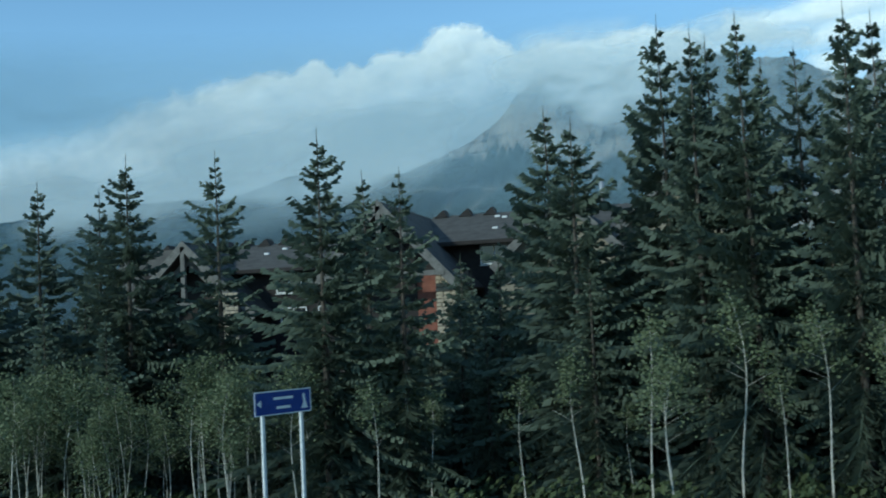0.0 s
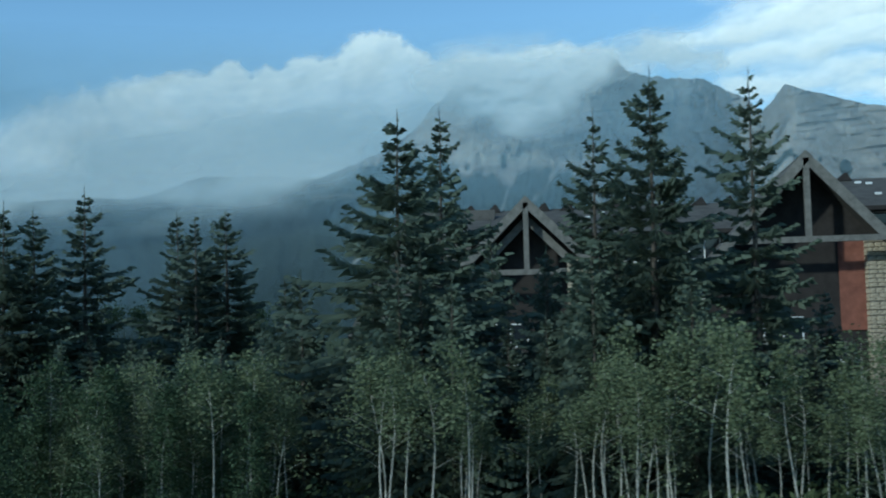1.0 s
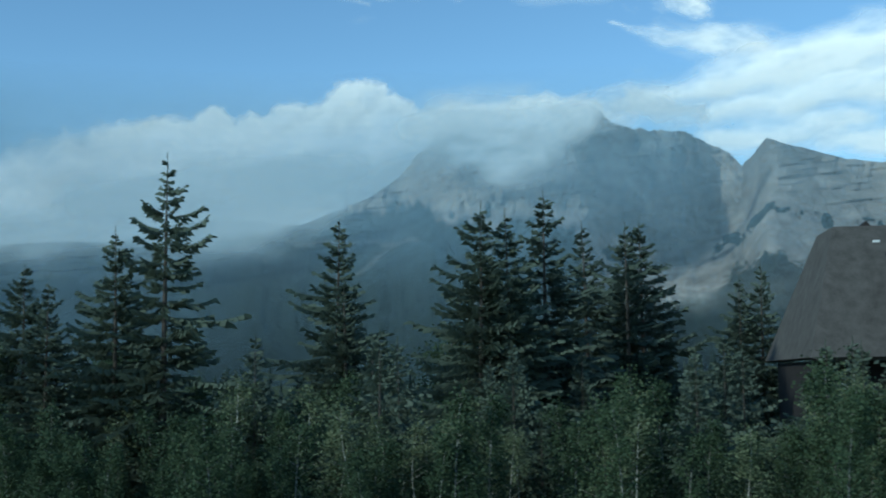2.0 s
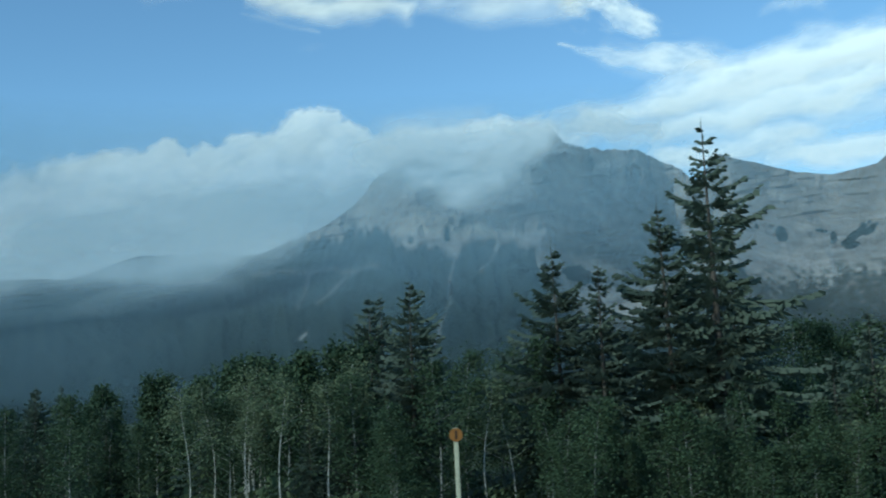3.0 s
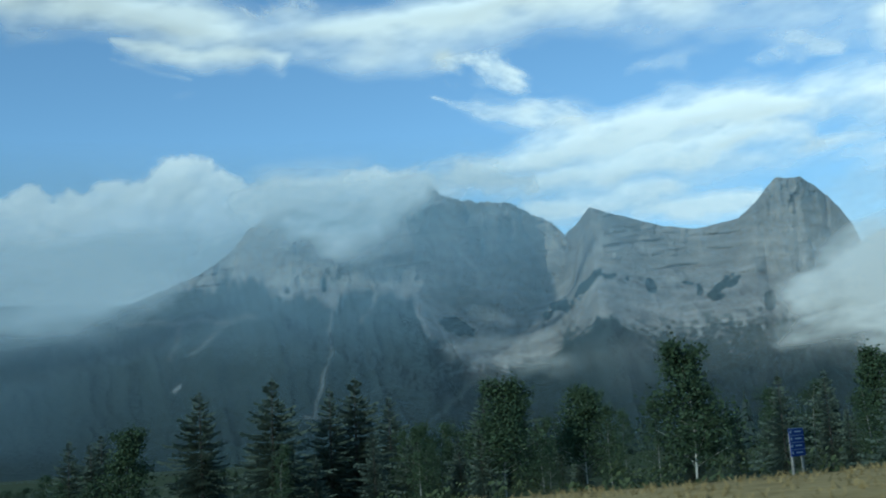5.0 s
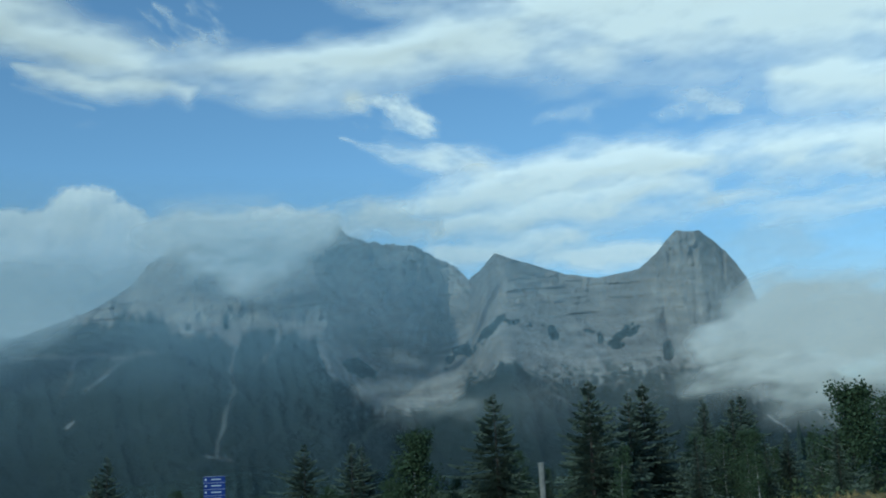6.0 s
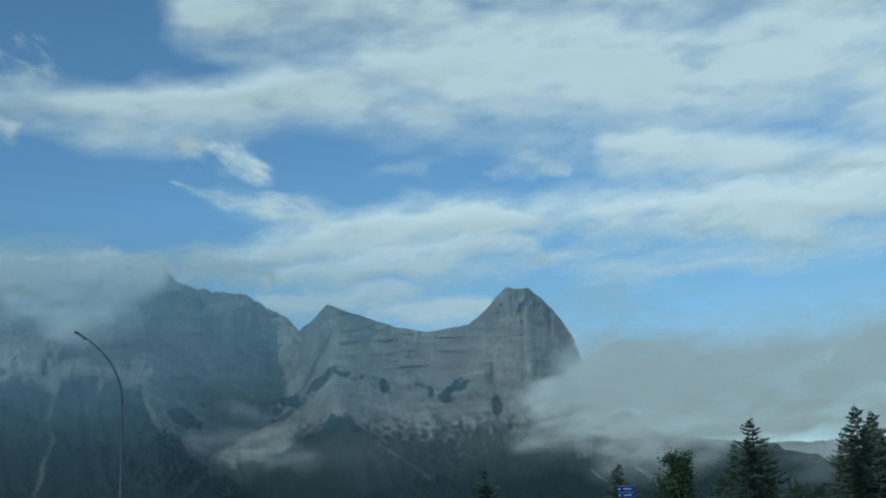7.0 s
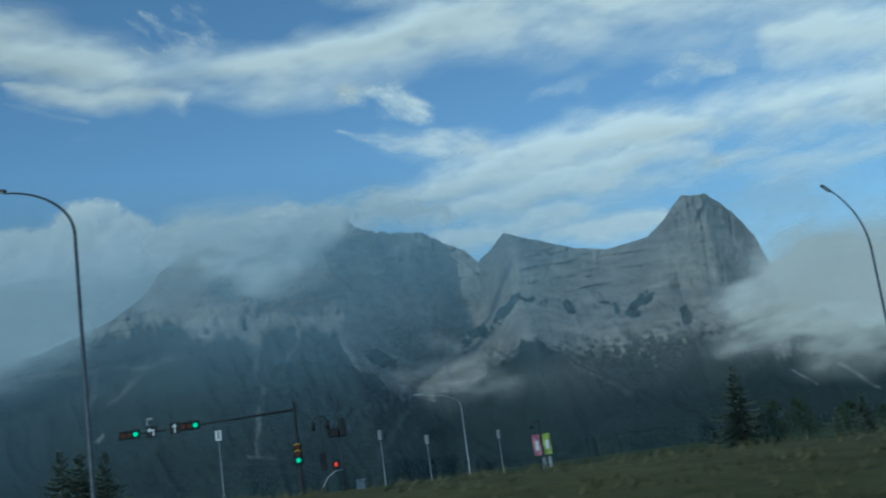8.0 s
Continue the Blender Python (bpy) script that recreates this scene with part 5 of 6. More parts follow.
def lodge():
    h = thing("lodge", (0, 0, 0), "three-storey brown timber lodge with steep gables and stone piers", "building")
    bm = B()
    box(bm, (-25.2, 86.5, 3.6), (20.4, 13, 15.0))
    part("wall", bm, MAT["siding_dark_shaded"], h, "brown siding darkened as if in shade")
    bm = B()
    box(bm, (-39.0, 87.0, 1.0), (7.6, 12.6, 8.0))
    part("wall", bm, MAT["siding_dark_shaded"], h, "brown siding darkened as if in shade")
    bm = B()
    box(bm, (-3.2, 86.5, 4.2), (23.6, 13, 16.2))
    part("wall", bm, MAT["siding_dark_shaded"], h, "brown siding darkened as if in shade")
    for xa, xb, xe, rz_, ez in ((-36.0, -15.0, -36.0, 13.9, 11.4), (-15.0, 9.5, -15.0, 15.2, 12.5)):
        for ye in (78.7, 95.3):
            bm = B()
            slab(bm, (xa, 87, rz_), (xb, 87, rz_), (xb + (0.7 if xb > 0 else 0), ye, ez), (xe, ye, ez), 0.35)
            part("roof", bm, MAT["roof"], h, "brown shingle roof")
        bm = B()
        box(bm, ((xe + xb) / 2, 78.62, ez - 0.14), (xb - xe, 0.08, 0.26))
        part("gutter", bm, MAT["siding_dark_shaded"], h)
    bm = B()
    slab(bm, (-40.4, 84.5, 13.75), (-34.2, 84.5, 13.75), (-34.2, 78.2, 5.2), (-43.4, 78.2, 5.2), 0.35)
    part("roof", bm, MAT["roof"], h, "steep brown shingle roof")
    bm = B()
    slab(bm, (-40.4, 84.5, 13.75), (-40.4, 89.5, 13.75), (-43.4, 95.0, 5.2), (-43.4, 78.2, 5.2), 0.35)
    part("roof", bm, MAT["roof"], h, "steep brown end roof")
    for x0, apex, half, drop, front, mat, nest in ((-15.3, 15.1, 5.5, 6.0, 72.0, MAT["siding_dark_shaded"], False), (-31.5, 13.6, 5.6, 5.6, 76.0, MAT["siding_dark_shaded"], True), (-3.2, 14.9, 4.8, 4.6, 73.0, MAT["siding_beige"], False), (3.6, 15.9, 4.6, 4.6, 75.0, MAT["siding_beige"], False)):
        w = gable(h, x0, apex, half, drop, front, 87.0, mat, nest, mat == MAT["siding_beige"])
        if mat == MAT["siding_beige"]:
            bm = B()
            box(bm, (x0, w - 0.04, apex - drop - 1.1), (2 * half - 1.2, 0.08, 0.22))
            part("belt_board", bm, MAT["timber"], h)
            continue
        for zz in (5.0, 1.6):
            window_at(h, x0 - 1.3, w, zz, 2.2, 1.4)
        balcony(h, x0 - 0.6, w, 3.2 if x0 != -3.2 else 2.0, 5.0)
    # sunlit part of the shaded gable wall, painted as a thin red plate
    bm = B()
    box(bm, (-11.9, 74.15, 7.6), (2.9, 0.08, 5.4))
    part("sunlit_strip", bm, MAT["siding_red_sunlit"], h, "sunlit strip of red-brown wall, added as a plate")
    stone_pier(h, -10.9, 74.2, -2.5, 10.2, 1.9, 1.5, 1)
    stone_pier(h, -28.0, 76.3, -2.5, 9.6, 1.9, 1.5, 2)
    for x in (-9.0, -6.9):
        window_at(h, x, 79.98, 11.5, 1.95, 1.35)
    for x in (-22.6, -24.8, -20.4):
        window_at(h, x, 79.98, 10.25, 1.95, 1.35)
    for x in (-21.5, -24.5, -8.2):
        window_at(h, x, 79.98, 7.7, 2.0, 1.4)
    # row of small roof vents on the ridge, and light patches on the shingles
    for i in range(15):
        x = -38 + i * 1.75 if i < 8 else -24 + (i - 7) * 1.95
        bm = B()
        rz_ = 13.7 if x < -15 else 15.0
        prism(bm, [(x - 0.55, rz_), (x + 0.55, rz_), (x + 0.2, rz_ + 0.62)], 86.2, 87.6)
        part("ridge_vent", bm, MAT["siding_dark_shaded"], h, "small pointed ridge vent")
    rnd = random.Random(3)
    for i in range(16):
        x = rnd.uniform(-39, 8)
        t = rnd.uniform(0.15, 0.7)
        bm = B()
        box(bm, (x, 87 - 8.3 * t, (13.9 - 2.5 * t if x < -15 else 15.2 - 2.7 * t) + 0.05), (0.4, 0.25, 0.16), 0.02)
        part("roof_cap", bm, MAT["trim_white"], h)
    bm = B()
    tube(bm, [(-1.5, 86, 15), (-1.5, 86, 16.9)], [0.18, 0.18], 8)
    part("flue", bm, MAT["galv"], h)
    bm = B()
    slab(bm, (-3.2, 73.4, 9.8), (1.6, 73.4, 9.8), (1.6, 76, 10.2), (-3.2, 76, 10.2), 0.25)
    part("canopy", bm, MAT["siding_dark_shaded"], h)
    return h


lodge()

# ---- roadside signs and posts ----
def letters(parent, rows, y, mat, height):
    """Plain bars that stand for writing too small to read."""
    for cx, cz, w in rows:
        bm = B()
        box(bm, (cx, y, cz), (w, 0.006, height))
        part("lettering", bm, mat, parent)


def trail_sign():
    x, y = -6.2, 30.1
    g = float(ground_z(x, y))
    s = thing("trail_sign", (x, y, g), "blue direction sign with white border on two white posts", "sign", rz=62)
    z = 4.98 - g
    for sx in (-0.72, 0.72):
        bm = B()
        box(bm, (sx, 0.06, (z - 0.05) / 2 - 0.2), (0.10, 0.08, z + 0.35), 0.01)
        part("post", bm, MAT["white_sheet"], s)
    bm = B()
    box(bm, (0, 0, z - 0.33), (2.1, 0.03, 0.68), 0.006)
    pl = part("sign_plate", bm, MAT["blue"], s)
    for dz, dx, sx, sz in ((-0.005, 0, 2.1, 0.03), (-0.655, 0, 2.1, 0.03), (-0.33, -1.035, 0.03, 0.62), (-0.33, 1.035, 0.03, 0.62)):
        bm = B()
        box(bm, (dx, -0.018, z + dz), (sx, 0.008, sz))
        part("border", bm, MAT["white_sheet"], pl)
    letters(pl, [(0.0, z - 0.21, 0.72), (0.0, z - 0.47, 0.52)], -0.02, MAT["white_sheet"], 0.075)
    bm = B()
    prism(bm, [(-0.98, z - 0.33), (-0.82, z - 0.23), (-0.82, z - 0.43)], -0.024, -0.016)
    part("arrow", bm, MAT["white_sheet"], pl)
    bm = B()
    prism(bm, [(0.68, z - 0.56), (0.92, z - 0.56), (0.84, z - 0.34), (0.80, z - 0.12), (0.72, z - 0.18), (0.76, z - 0.36)], -0.024, -0.016)
    part("symbol", bm, MAT["white_sheet"], pl)


def service_sign(x, y, top, w, h, rz, rows):
    g = float(ground_z(x, y))
    s = thing("service_sign", (x, y, g), "dark blue road sign with rows of white writing on two posts", "sign", "blue service signs", rz=rz)
    z = top - g
    for sx in (-0.36 * w, 0.36 * w):
        bm = B()
        box(bm, (sx, 0.07, (z - 0.1) / 2 - 0.15), (0.1, 0.1, z), 0.01)
        part("post", bm, MAT["wood_post"], s)
    bm = B()
    box(bm, (0, 0, z - h / 2), (w, 0.03, h), 0.006)
    pl = part("sign_plate", bm, MAT["blue"], s)
    n = rows
    for i in range(n):
        cz = z - h * (i + 0.5) / n
        letters(pl, [(0.08 * w, cz, 0.46 * w)], -0.018, MAT["white_sheet"], h * 0.04)
        bm = B()
        box(bm, (-0.40 * w, -0.018, cz), (0.075 * w, 0.006, 0.08 * w))
        part("symbol", bm, MAT["white_sheet"], pl)
        bm = B()
        box(bm, (0, -0.018, z - h * i / n - 0.012), (w, 0.006, 0.012))
        part("border", bm, MAT["white_sheet"], pl)


def marker_post(x, y, top, rz, text="", lean=0.0, width=0.17, label="cream marker post with a worn orange diamond plate"):
    g = float(ground_z(x, y))
    s = thing("marker_post", (x, y, g), label, "marker", "highway marker posts", rz=rz)
    h = top - g
    bm = B()
    box(bm, (0, 0, h / 2 - 0.3), (width, width * 0.6, h + 0.6), 0.012, pose(0, 0, 0, 0, lean, 0))
    part("post", bm, MAT["yellow_post"], s)
    bm = B()
    prism(bm, [(0, h - 0.95), (0.27, h - 0.62), (0, h - 0.22), (-0.27, h - 0.62)], -0.09, -0.065)
    pl = part("plate", bm, MAT["orange"], s, "faded orange diamond plate")
    bm = B()
    prism(bm, [(0.02, h - 1.15), (0.12, h - 0.88), (0.02, h - 0.86), (-0.1, h - 0.9)], -0.095, -0.06)
    part("lower_plate", bm, MAT["brown"], s)
    if text:
        cu = bpy.data.curves.new("number", "FONT")
        cu.body, cu.size, cu.align_x, cu.extrude = text, 0.30, "CENTER", 0.003
        tmp = new("number", cu)
        me = bpy.data.meshes.new_from_object(tmp.evaluated_get(bpy.context.evaluated_depsgraph_get()))
        bpy.data.objects.remove(tmp)
        me.materials.append(MAT["brown"])
        n = new("number", me)
        n.parent = pl
        n.matrix_basis = pose(0, -0.097, h - 0.72, 90, 0, 0)


def round_marker(x, y, top):
    g = float(ground_z(x, y))
    s = thing("marker_post", (x, y, g), "pale marker post with a dull orange round plate", "marker", "highway marker posts", rz=12)
    h = top - g
    bm = B()
    box(bm, (0, 0, h / 2 - 0.3), (0.13, 0.08, h + 0.6), 0.01)
    part("post", bm, MAT["yellow_post"], s)
    bm = B()
    prism(bm, [(0.21 * math.cos(k * 0.5236), h - 0.22 + 0.21 * math.sin(k * 0.5236)) for k in range(12)], -0.08, -0.055)
    pl = part("plate", bm, MAT["orange"], s, "dull orange round plate")
    bm = B()
    box(bm, (0, -0.085, h - 0.22), (0.08, 0.006, 0.26))
    part("mark", bm, MAT["brown"], pl)


trail_sign()
service_sign(-122.7, 64.9, 1.4, 1.5, 1.15, 48, 4)
service_sign(-170.5, 82.4, 1.6, 1.1, 1.3, 10, 4)
marker_post(-11.1, 12.1, 6.9, 54, "54", lean=-5.0, width=0.145)
round_marker(-87.0, 46.8, 2.7)


def plain_post(x, y, top, w, mat, name, label, cat, lean=0.0):
    g = float(ground_z(x, y))
    h = top - g
    s = thing(name, (x, y, g), label, cat)
    bm = B()
    box(bm, (0, 0, h / 2 - 0.25), (w, w, h + 0.5), 0.03, pose(0, 0, 0, 0, lean, 0))
    part("post", bm, mat, s)
    bm = B()
    box(bm, (math.sin(radians(lean)) * h / 2, 0, h + 0.02), (w * 1.15, w * 1.15, 0.05), 0.015)
    part("cap", bm, mat, s)


plain_post(-158.6, 59.0, 1.05, 0.16, MAT["wood_post"], "wooden_post", "weathered grey wooden roadside post", "post")
marker_post(-172.8, 31.6, 0.7, 78, label="cream marker post with a worn orange plate seen edge-on")


def fence():
    f = thing("fence", (0, 0, 0), "low line of pale wooden fence stakes with wire", "fence")
    rnd = random.Random(8)
    prev = None
    for i in range(24):
        x = 14 - i * 3.9 + rnd.uniform(-0.5, 0.5)
        y = 0.4 - 0.1413 * x + 36.2
        g = float(ground_z(x, y))
        h = rnd.uniform(0.9, 1.2)
        bm = B()
        tube(bm, [(x, y, g - 0.2), (x + rnd.uniform(-0.06, 0.06), y, g + h)], [0.07, 0.06], 7)
        part("stake", bm, MAT["wood_post"], f)
        if prev:
            for k in (0.45, 0.85):
                bm = B()
                tube(bm, [(prev[0], prev[1], prev[2] + k), (x, y, g + k)], [0.012, 0.012], 4)
                part("wire", bm, MAT["galv"], f)
        prev = (x, y, g)


fence()

# ---- street lamps and the junction ----
def street_lamp(x, y, top, reach, rz, r=0.105, label="tall grey steel street lamp with a curved arm", bend=3.2, mat="lamp_steel", sweep=1.571):
    g = float(ground_z(x, y))
    s = thing("street_lamp", (x, y, g), label, "street lamp", "street lamps", rz=rz)
    h = top - g
    bm = B()
    tube(bm, [(0, 0, -0.3), (0, 0, 0.5), (0, 0, h - bend)], [r * 1.15, r * 1.1, r * 0.75], 10)
    part("pole", bm, MAT[mat], s)
    bm = B()
    pts = [(-reach * (1 - math.cos(a)), 0, h - bend + bend * math.sin(a)) for a in [k * sweep / 12 for k in range(13)]]
    tube(bm, pts, [r * 0.75 - 0.35 * r * k / 12 for k in range(13)], 8)
    part("arm", bm, MAT[mat], s)
    bm = B()
    tip = Vector(pts[-1])
    aim = Vector(pts[-1]) - Vector(pts[-2])
    slope = Matrix.Rotation(math.atan2(aim.z, -aim.x), 4, "Y")
    box(bm, (tip.x - 0.24, 0, tip.z + 0.12), (0.7, 0.2, 0.11), 0.03, slope)
    hd = part("lamp_head", bm, MAT[mat], s)
    bm = B()
    box(bm, (tip.x - 0.24, 0, tip.z + 0.055), (0.46, 0.16, 0.02), 0, slope)
    part("lens", bm, MAT["white_sheet"], hd)
    bm = B()
    box(bm, (0, 0, 0.05), (0.42, 0.42, 0.06), 0.01)
    part("base_plate", bm, MAT[mat], s)


def signal_head(parent, c, horizontal, lit, name="signal_head"):
    """A three-lens head in a dark backplate, facing the road."""
    x, y, z = c
    L, W = 1.12, 0.48
    bm = B()
    box(bm, (x, y + 0.02, z), (L, 0.05, W) if horizontal else (W, 0.05, L), 0.02)
    hd = part(name, bm, MAT["black"], parent, "black traffic signal head")
    for i in (-1, 0, 1):
        off = i * 0.33
        p = (x + off, y, z) if horizontal else (x, y, z - off)
        bm = B()
        tube(bm, [(p[0], p[1] - 0.02, p[2]), (p[0], p[1] - 0.09, p[2])], [0.125, 0.125], 12)
        on = lit == i
        part("lens", bm, MAT["green_light"] if on else MAT["lens_off"], hd, "lit green lens" if on else "")
        bm = B()
        tube(bm, [(p[0] - 0.17, p[1] - 0.12, p[2] + 0.12), (p[0], p[1] - 0.14, p[2] + 0.19), (p[0] + 0.17, p[1] - 0.12, p[2] + 0.12)], [0.03, 0.03, 0.03], 5)
        part("visor", bm, MAT["black"] if on or horizontal else MAT["yellow"], hd)


def signal_mast():
    x, y, top = -228.6, 93.0, 3.15
    g = float(ground_z(x, y))
    s = thing("traffic_signal", (x, y, g), "black traffic signal mast with long arm and lit green lights", "traffic signal", rz=0)
    h = top - g
    bm = B()
    tube(bm, [(0, 0, -0.2), (0, 0, h)], [0.12, 0.085], 10)
    part("mast", bm, MAT["black"], s)
    tip = Vector((-9.0, 2.4, h - 0.55))
    bm = B()
    tube(bm, [(0, 0, h - 0.45), tip * 0.5 + Vector((0, 0, (h - 0.45) / 2)), tip], [0.065, 0.05, 0.04], 8)
    arm = part("arm", bm, MAT["black"], s)
    for t, kind in ((0.97, "head"), (0.84, "left"), (0.70, "ahead"), (0.615, "head")):
        p = tip * t + Vector((0, -0.16, (h - 0.45) * (1 - t)))
        if kind == "head":
            signal_head(s, (p.x, p.y, p.z), True, 1)
            continue
        bm = B()
        box(bm, (p.x, p.y, p.z), (0.52, 0.03, 0.62), 0.01)
        pl = part("arrow_plate", bm, MAT["black"], s, "small black plate with white arrow")
        bm = B()
        if kind == "left":
            prism(bm, [(p.x - 0.2, p.z + 0.08), (p.x - 0.05, p.z + 0.22), (p.x - 0.05, p.z + 0.13), (p.x + 0.16, p.z + 0.1), (p.x + 0.16, p.z - 0.22), (p.x + 0.08, p.z - 0.22), (p.x + 0.08, p.z + 0.03), (p.x - 0.05, p.z + 0.03), (p.x - 0.05, p.z - 0.06)], p.y - 0.03, p.y - 0.02)
        else:
            prism(bm, [(p.x, p.z + 0.24), (p.x + 0.14, p.z + 0.06), (p.x + 0.04, p.z + 0.06), (p.x + 0.04, p.z - 0.24), (p.x - 0.04, p.z - 0.24), (p.x - 0.04, p.z + 0.06), (p.x - 0.14, p.z + 0.06)], p.y - 0.03, p.y - 0.02)
        part("arrow", bm, MAT["white_sheet"], pl)
        if kind == "left":
            bm = B()
            tube(bm, [(p.x - 0.18, p.y + 0.1, p.z + 0.1), (p.x - 0.18, p.y + 0.1, p.z + 0.62)], [0.03, 0.03], 6)
            box(bm, (p.x - 0.02, p.y + 0.05, p.z + 0.66), (0.34, 0.16, 0.16), 0.05)
            part("detector", bm, MAT["galv"], s, "small pale camera unit")
    signal_head(s, (-0.05, -0.3, h - 2.75), False, 1)


def signal_post():
    x, y = -227.2, 97.5
    g = float(ground_z(x, y))
    s = thing("lantern_post", (x, y, g), "black ornamental post with twin lanterns and a red hand signal", "street lamp")
    h = 2.55 - g
    bm = B()
    tube(bm, [(0, 0, -0.2), (0, 0, h)], [0.06, 0.045], 8)
    part("post", bm, MAT["black"], s)
    bm = B()
    tube(bm, [(-0.4, 0, h - 0.3), (-0.2, 0, h - 0.1), (0, 0, h - 0.05), (0.2, 0, h - 0.1), (0.4, 0, h - 0.3)], [0.04] * 5, 6)
    part("cross_arm", bm, MAT["black"], s)
    for sx in (-0.4, 0.4):
        bm = B()
        tube(bm, [(sx, 0, h - 0.3), (sx, 0, h - 0.45), (sx, 0, h - 0.85)], [0.05, 0.16, 0.1], 8)
        part("lantern", bm, MAT["black"], s)
    bm = B()
    box(bm, (-0.05, -0.18, h - 2.6), (0.4, 0.3, 1.0), 0.04)
    part("control_cabinet", bm, MAT["black"], s)
    bm = B()
    box(bm, (0.62, -0.2, h - 2.85), (0.46, 0.3, 0.5), 0.05)
    ps = part("hand_signal", bm, MAT["black"], s)
    bm = B()
    for dx, hh in ((-0.06, 0.17), (-0.02, 0.23), (0.02, 0.23), (0.06, 0.19)):
        box(bm, (0.62 + dx, -0.365, h - 2.95 + hh / 2), (0.032, 0.02, hh))
    part("lit_hand", bm, MAT["red_light"], ps, "lit red hand")


def camera_pole():
    x, y = -226.3, 95.0
    g = float(ground_z(x, y))
    s = thing("equipment_pole", (x, y, g), "black pole with two dark equipment boxes near its top", "pole")
    h = 3.05 - g
    bm = B()
    tube(bm, [(0, 0, -0.2), (0, 0, h)], [0.08, 0.04], 8)
    part("post", bm, MAT["black"], s)
    for c, d in (((0.22, -0.1, h - 1.45), (0.32, 0.3, 1.0)), ((-0.32, -0.15, h - 1.7), (0.6, 0.3, 0.5))):
        bm = B()
        box(bm, c, d, 0.06)
        part("equipment_box", bm, MAT["black"], s)
    bm = B()
    tube(bm, [(-1.25, 0.3, h - 5.2), (-1.2, 0.3, h - 4.55), (-0.85, 0.2, h - 4.0), (-0.4, 0.1, h - 3.72), (0, 0, h - 3.7)], [0.03] * 5, 6)
    part("brace", bm, MAT["galv"], s, "pale curved brace")


def cabinet():
    x, y = -225.4, 96.2
    g = float(ground_z(x, y))
    s = thing("utility_cabinet", (x, y, g), "pale grey utility cabinet beside the junction", "cabinet")
    h = -1.35 - g
    bm = B()
    box(bm, (0, 0, h / 2), (0.42, 0.4, h), 0.04)
    part("body", bm, MAT["galv"], s)
    bm = B()
    box(bm, (0, -0.215, h / 2), (0.34, 0.03, h * 0.85), 0.01)
    part("door", bm, MAT["galv"], s)
    bm = B()
    box(bm, (0.03, 0, h + 0.04), (0.5, 0.48, 0.08), 0.03)
    part("lid", bm, MAT["galv"], s)


def lane_sign(x, y, top):
    g = float(ground_z(x, y))
    s = thing("lane_sign", (x, y, g), "small white regulatory sign on a thin steel post", "sign")
    h = top - g
    bm = B()
    tube(bm, [(0, 0.03, -0.2), (0, 0.03, h)], [0.02, 0.018], 7)
    part("post", bm, MAT["galv"], s)
    bm = B()
    box(bm, (0, -0.02, h - 0.28), (0.34, 0.02, 0.56), 0.008)
    pl = part("sign_plate", bm, MAT["white_sheet"], s)
    bm = B()
    box(bm, (0, -0.036, h - 0.26), (0.07, 0.008, 0.42))
    part("symbol", bm, MAT["black"], pl)


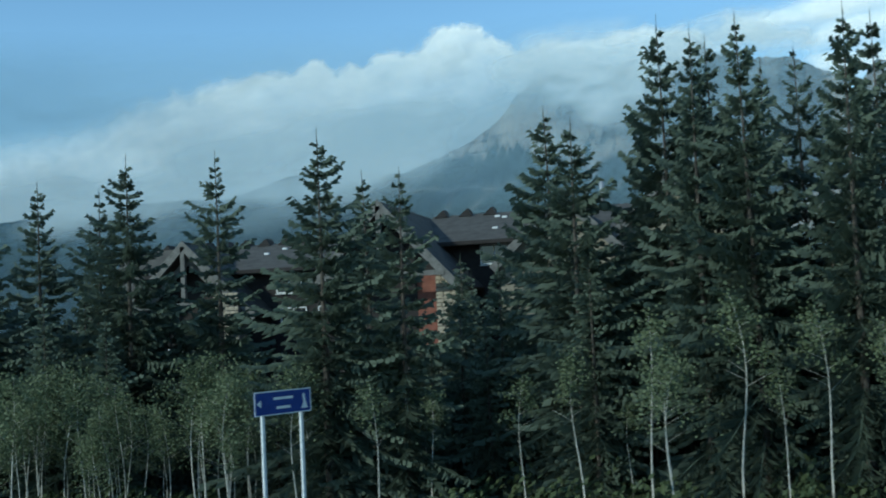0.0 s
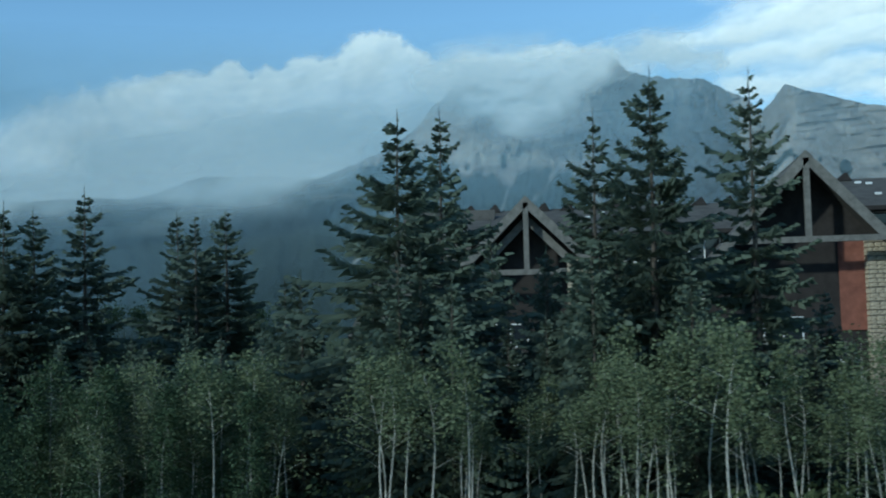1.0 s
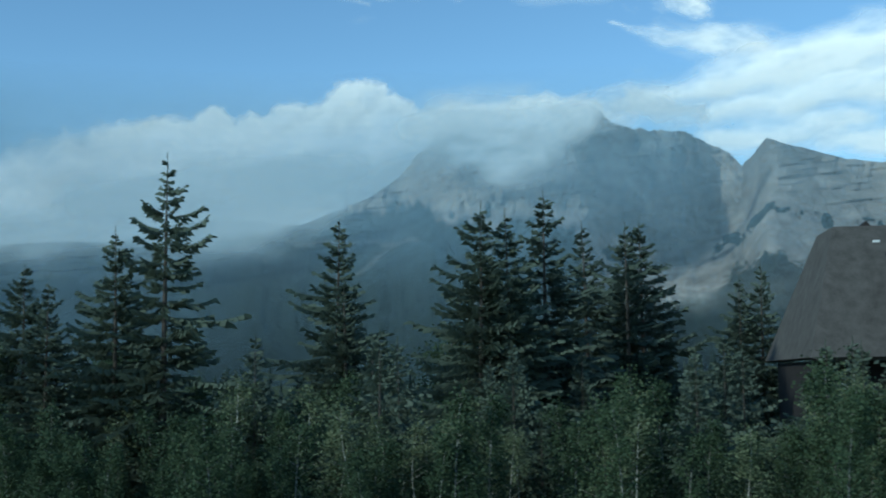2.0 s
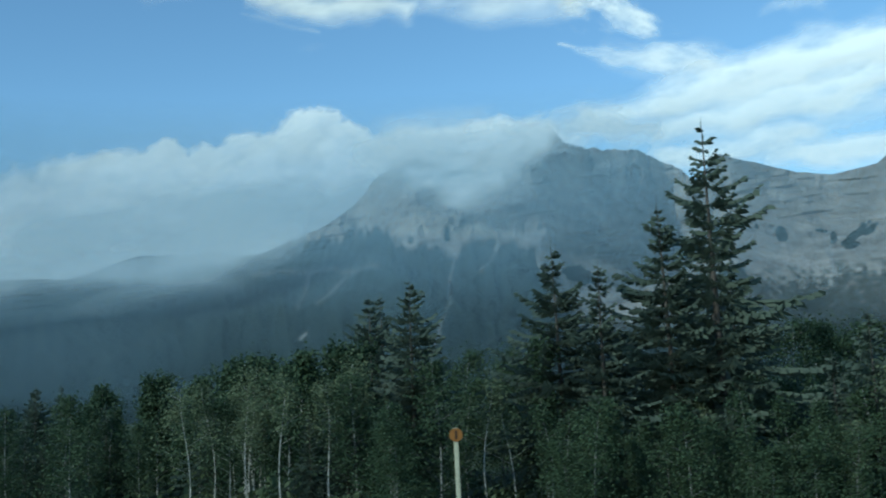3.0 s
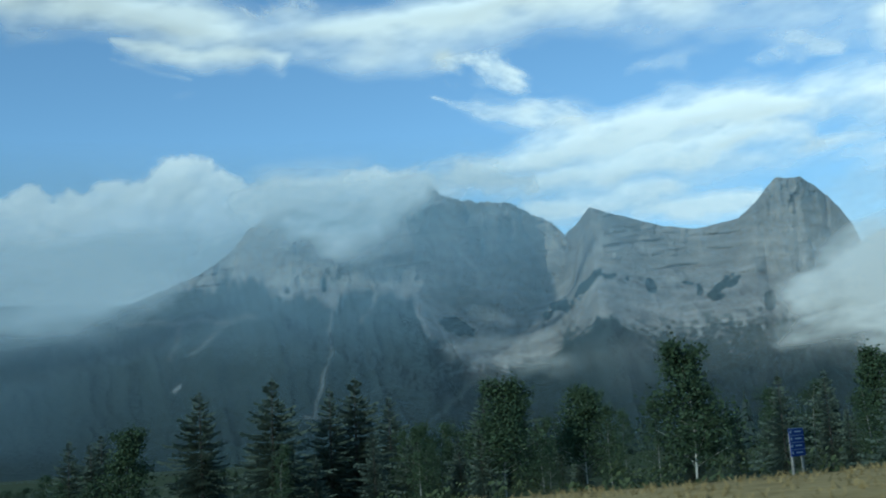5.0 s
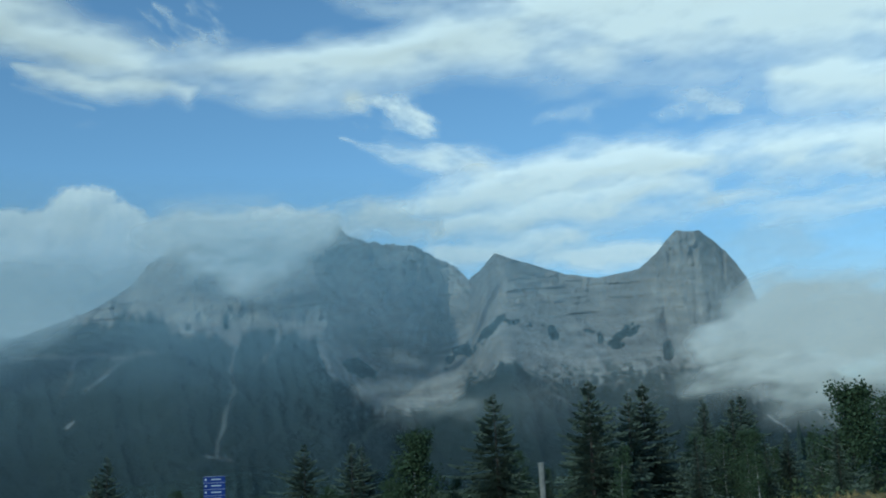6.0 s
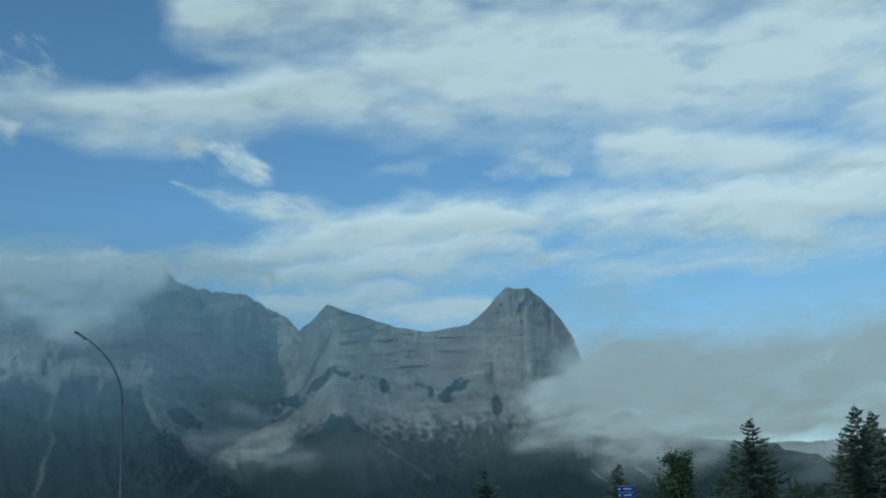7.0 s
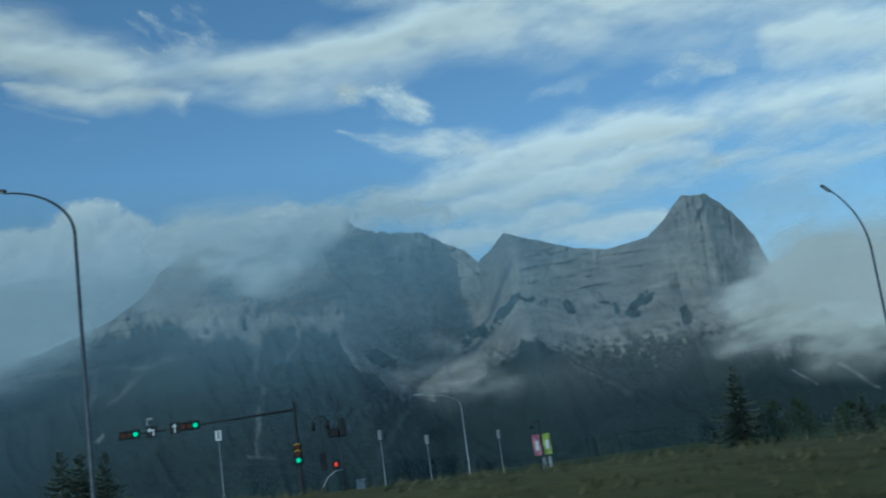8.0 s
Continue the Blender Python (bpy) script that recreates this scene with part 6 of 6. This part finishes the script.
def banner_pole():
    x, y = -215.7, 93.1
    g = float(ground_z(x, y))
    s = thing("banner_pole", (x, y, g), "black lamp post with pink and lime green banners", "street lamp")
    h = 0.55 - g
    bm = B()
    tube(bm, [(0, 0, -0.2), (0, 0, h)], [0.06, 0.04], 8)
    part("post", bm, MAT["black"], s)
    bm = B()
    tube(bm, [(0, 0, h - 0.08), (-0.25, 0, h - 0.02), (-0.45, 0, h - 0.2), (-0.45, 0, h - 0.42)], [0.03, 0.03, 0.05, 0.14], 7)
    part("lantern", bm, MAT["black"], s)
    for sx, m, lab in ((-1, "pink", "pink and white banner"), (1, "lime", "lime green banner")):
        bm = B()
        rows, cols = 9, 4
        vv = [[bm.verts.new((sx * (0.07 + 0.42 * c / cols), -0.02 + 0.05 * math.sin(c * 1.3 + r * 0.7), h - 0.75 - 1.12 * r / rows)) for c in range(cols + 1)] for r in range(rows + 1)]
        for r in range(rows):
            for c in range(cols):
                bm.faces.new((vv[r][c], vv[r][c + 1], vv[r + 1][c + 1], vv[r + 1][c]))
        bmesh.ops.solidify(bm, geom=list(bm.faces), thickness=0.012)
        bn = part("banner", bm, MAT[m], s, lab)
        bm = B()
        tube(bm, [(0, 0, h - 0.74), (sx * 0.52, 0, h - 0.74)], [0.018, 0.018], 6)
        part("banner_rod", bm, MAT["black"], s)
        bm = B()
        box(bm, (sx * 0.28, -0.085, h - 1.35), (0.18, 0.008, 0.5))
        part("print", bm, MAT["white_sheet"], bn)
    for sx in (0.02, 0.34):
        bm = B()
        box(bm, (sx, 0.02, h - 2.35), (0.16, 0.12, 0.75), 0.03)
        part("sign_plate", bm, MAT["galv"], s)


def basket_pole(x, y, top):
    g = float(ground_z(x, y))
    s = thing("flag_pole", (x, y, g), "slim pale pole with a small faded pennant", "pole", "slim pennant poles")
    h = top - g
    bm = B()
    tube(bm, [(0, 0, -0.2), (0, 0, h - 0.1)], [0.027, 0.02], 7)
    part("post", bm, MAT["galv"], s)
    bm = B()
    vv = [[bm.verts.new((-0.13 + 0.26 * c / 3, 0.03 * math.sin(c * 2 + r), h - 0.05 + 0.16 * r)) for c in range(4)] for r in range(5)]
    for r in range(4):
        for c in range(3):
            bm.faces.new((vv[r][c], vv[r][c + 1], vv[r + 1][c + 1], vv[r + 1][c]))
    bmesh.ops.solidify(bm, geom=list(bm.faces), thickness=0.015)
    part("pennant", bm, MAT["galv"], s)


street_lamp(-196.0, 90.7, 11.7, 5.0, 14, r=0.085, bend=4.3, sweep=0.95)
street_lamp(-236.6, 78.0, 11.5, 2.6, 0, r=0.09, bend=1.9)
street_lamp(-216.8, 112.0, 3.9, 2.7, 8, r=0.045, label="pale town street lamp with a curved arm", bend=1.0, mat="galv")
street_lamp(-262.0, 112.0, 5.2, 3.0, 180, r=0.045, label="pale town street lamp with a curved arm", bend=1.0, mat="galv")
signal_mast()
signal_post()
camera_pole()
cabinet()
lane_sign(-232.8, 96.6, 2.35)
banner_pole()
basket_pole(-223.0, 108.6, 1.2)
basket_pole(-219.6, 111.3, 0.6)
basket_pole(-213.4, 117.5, 0.5)
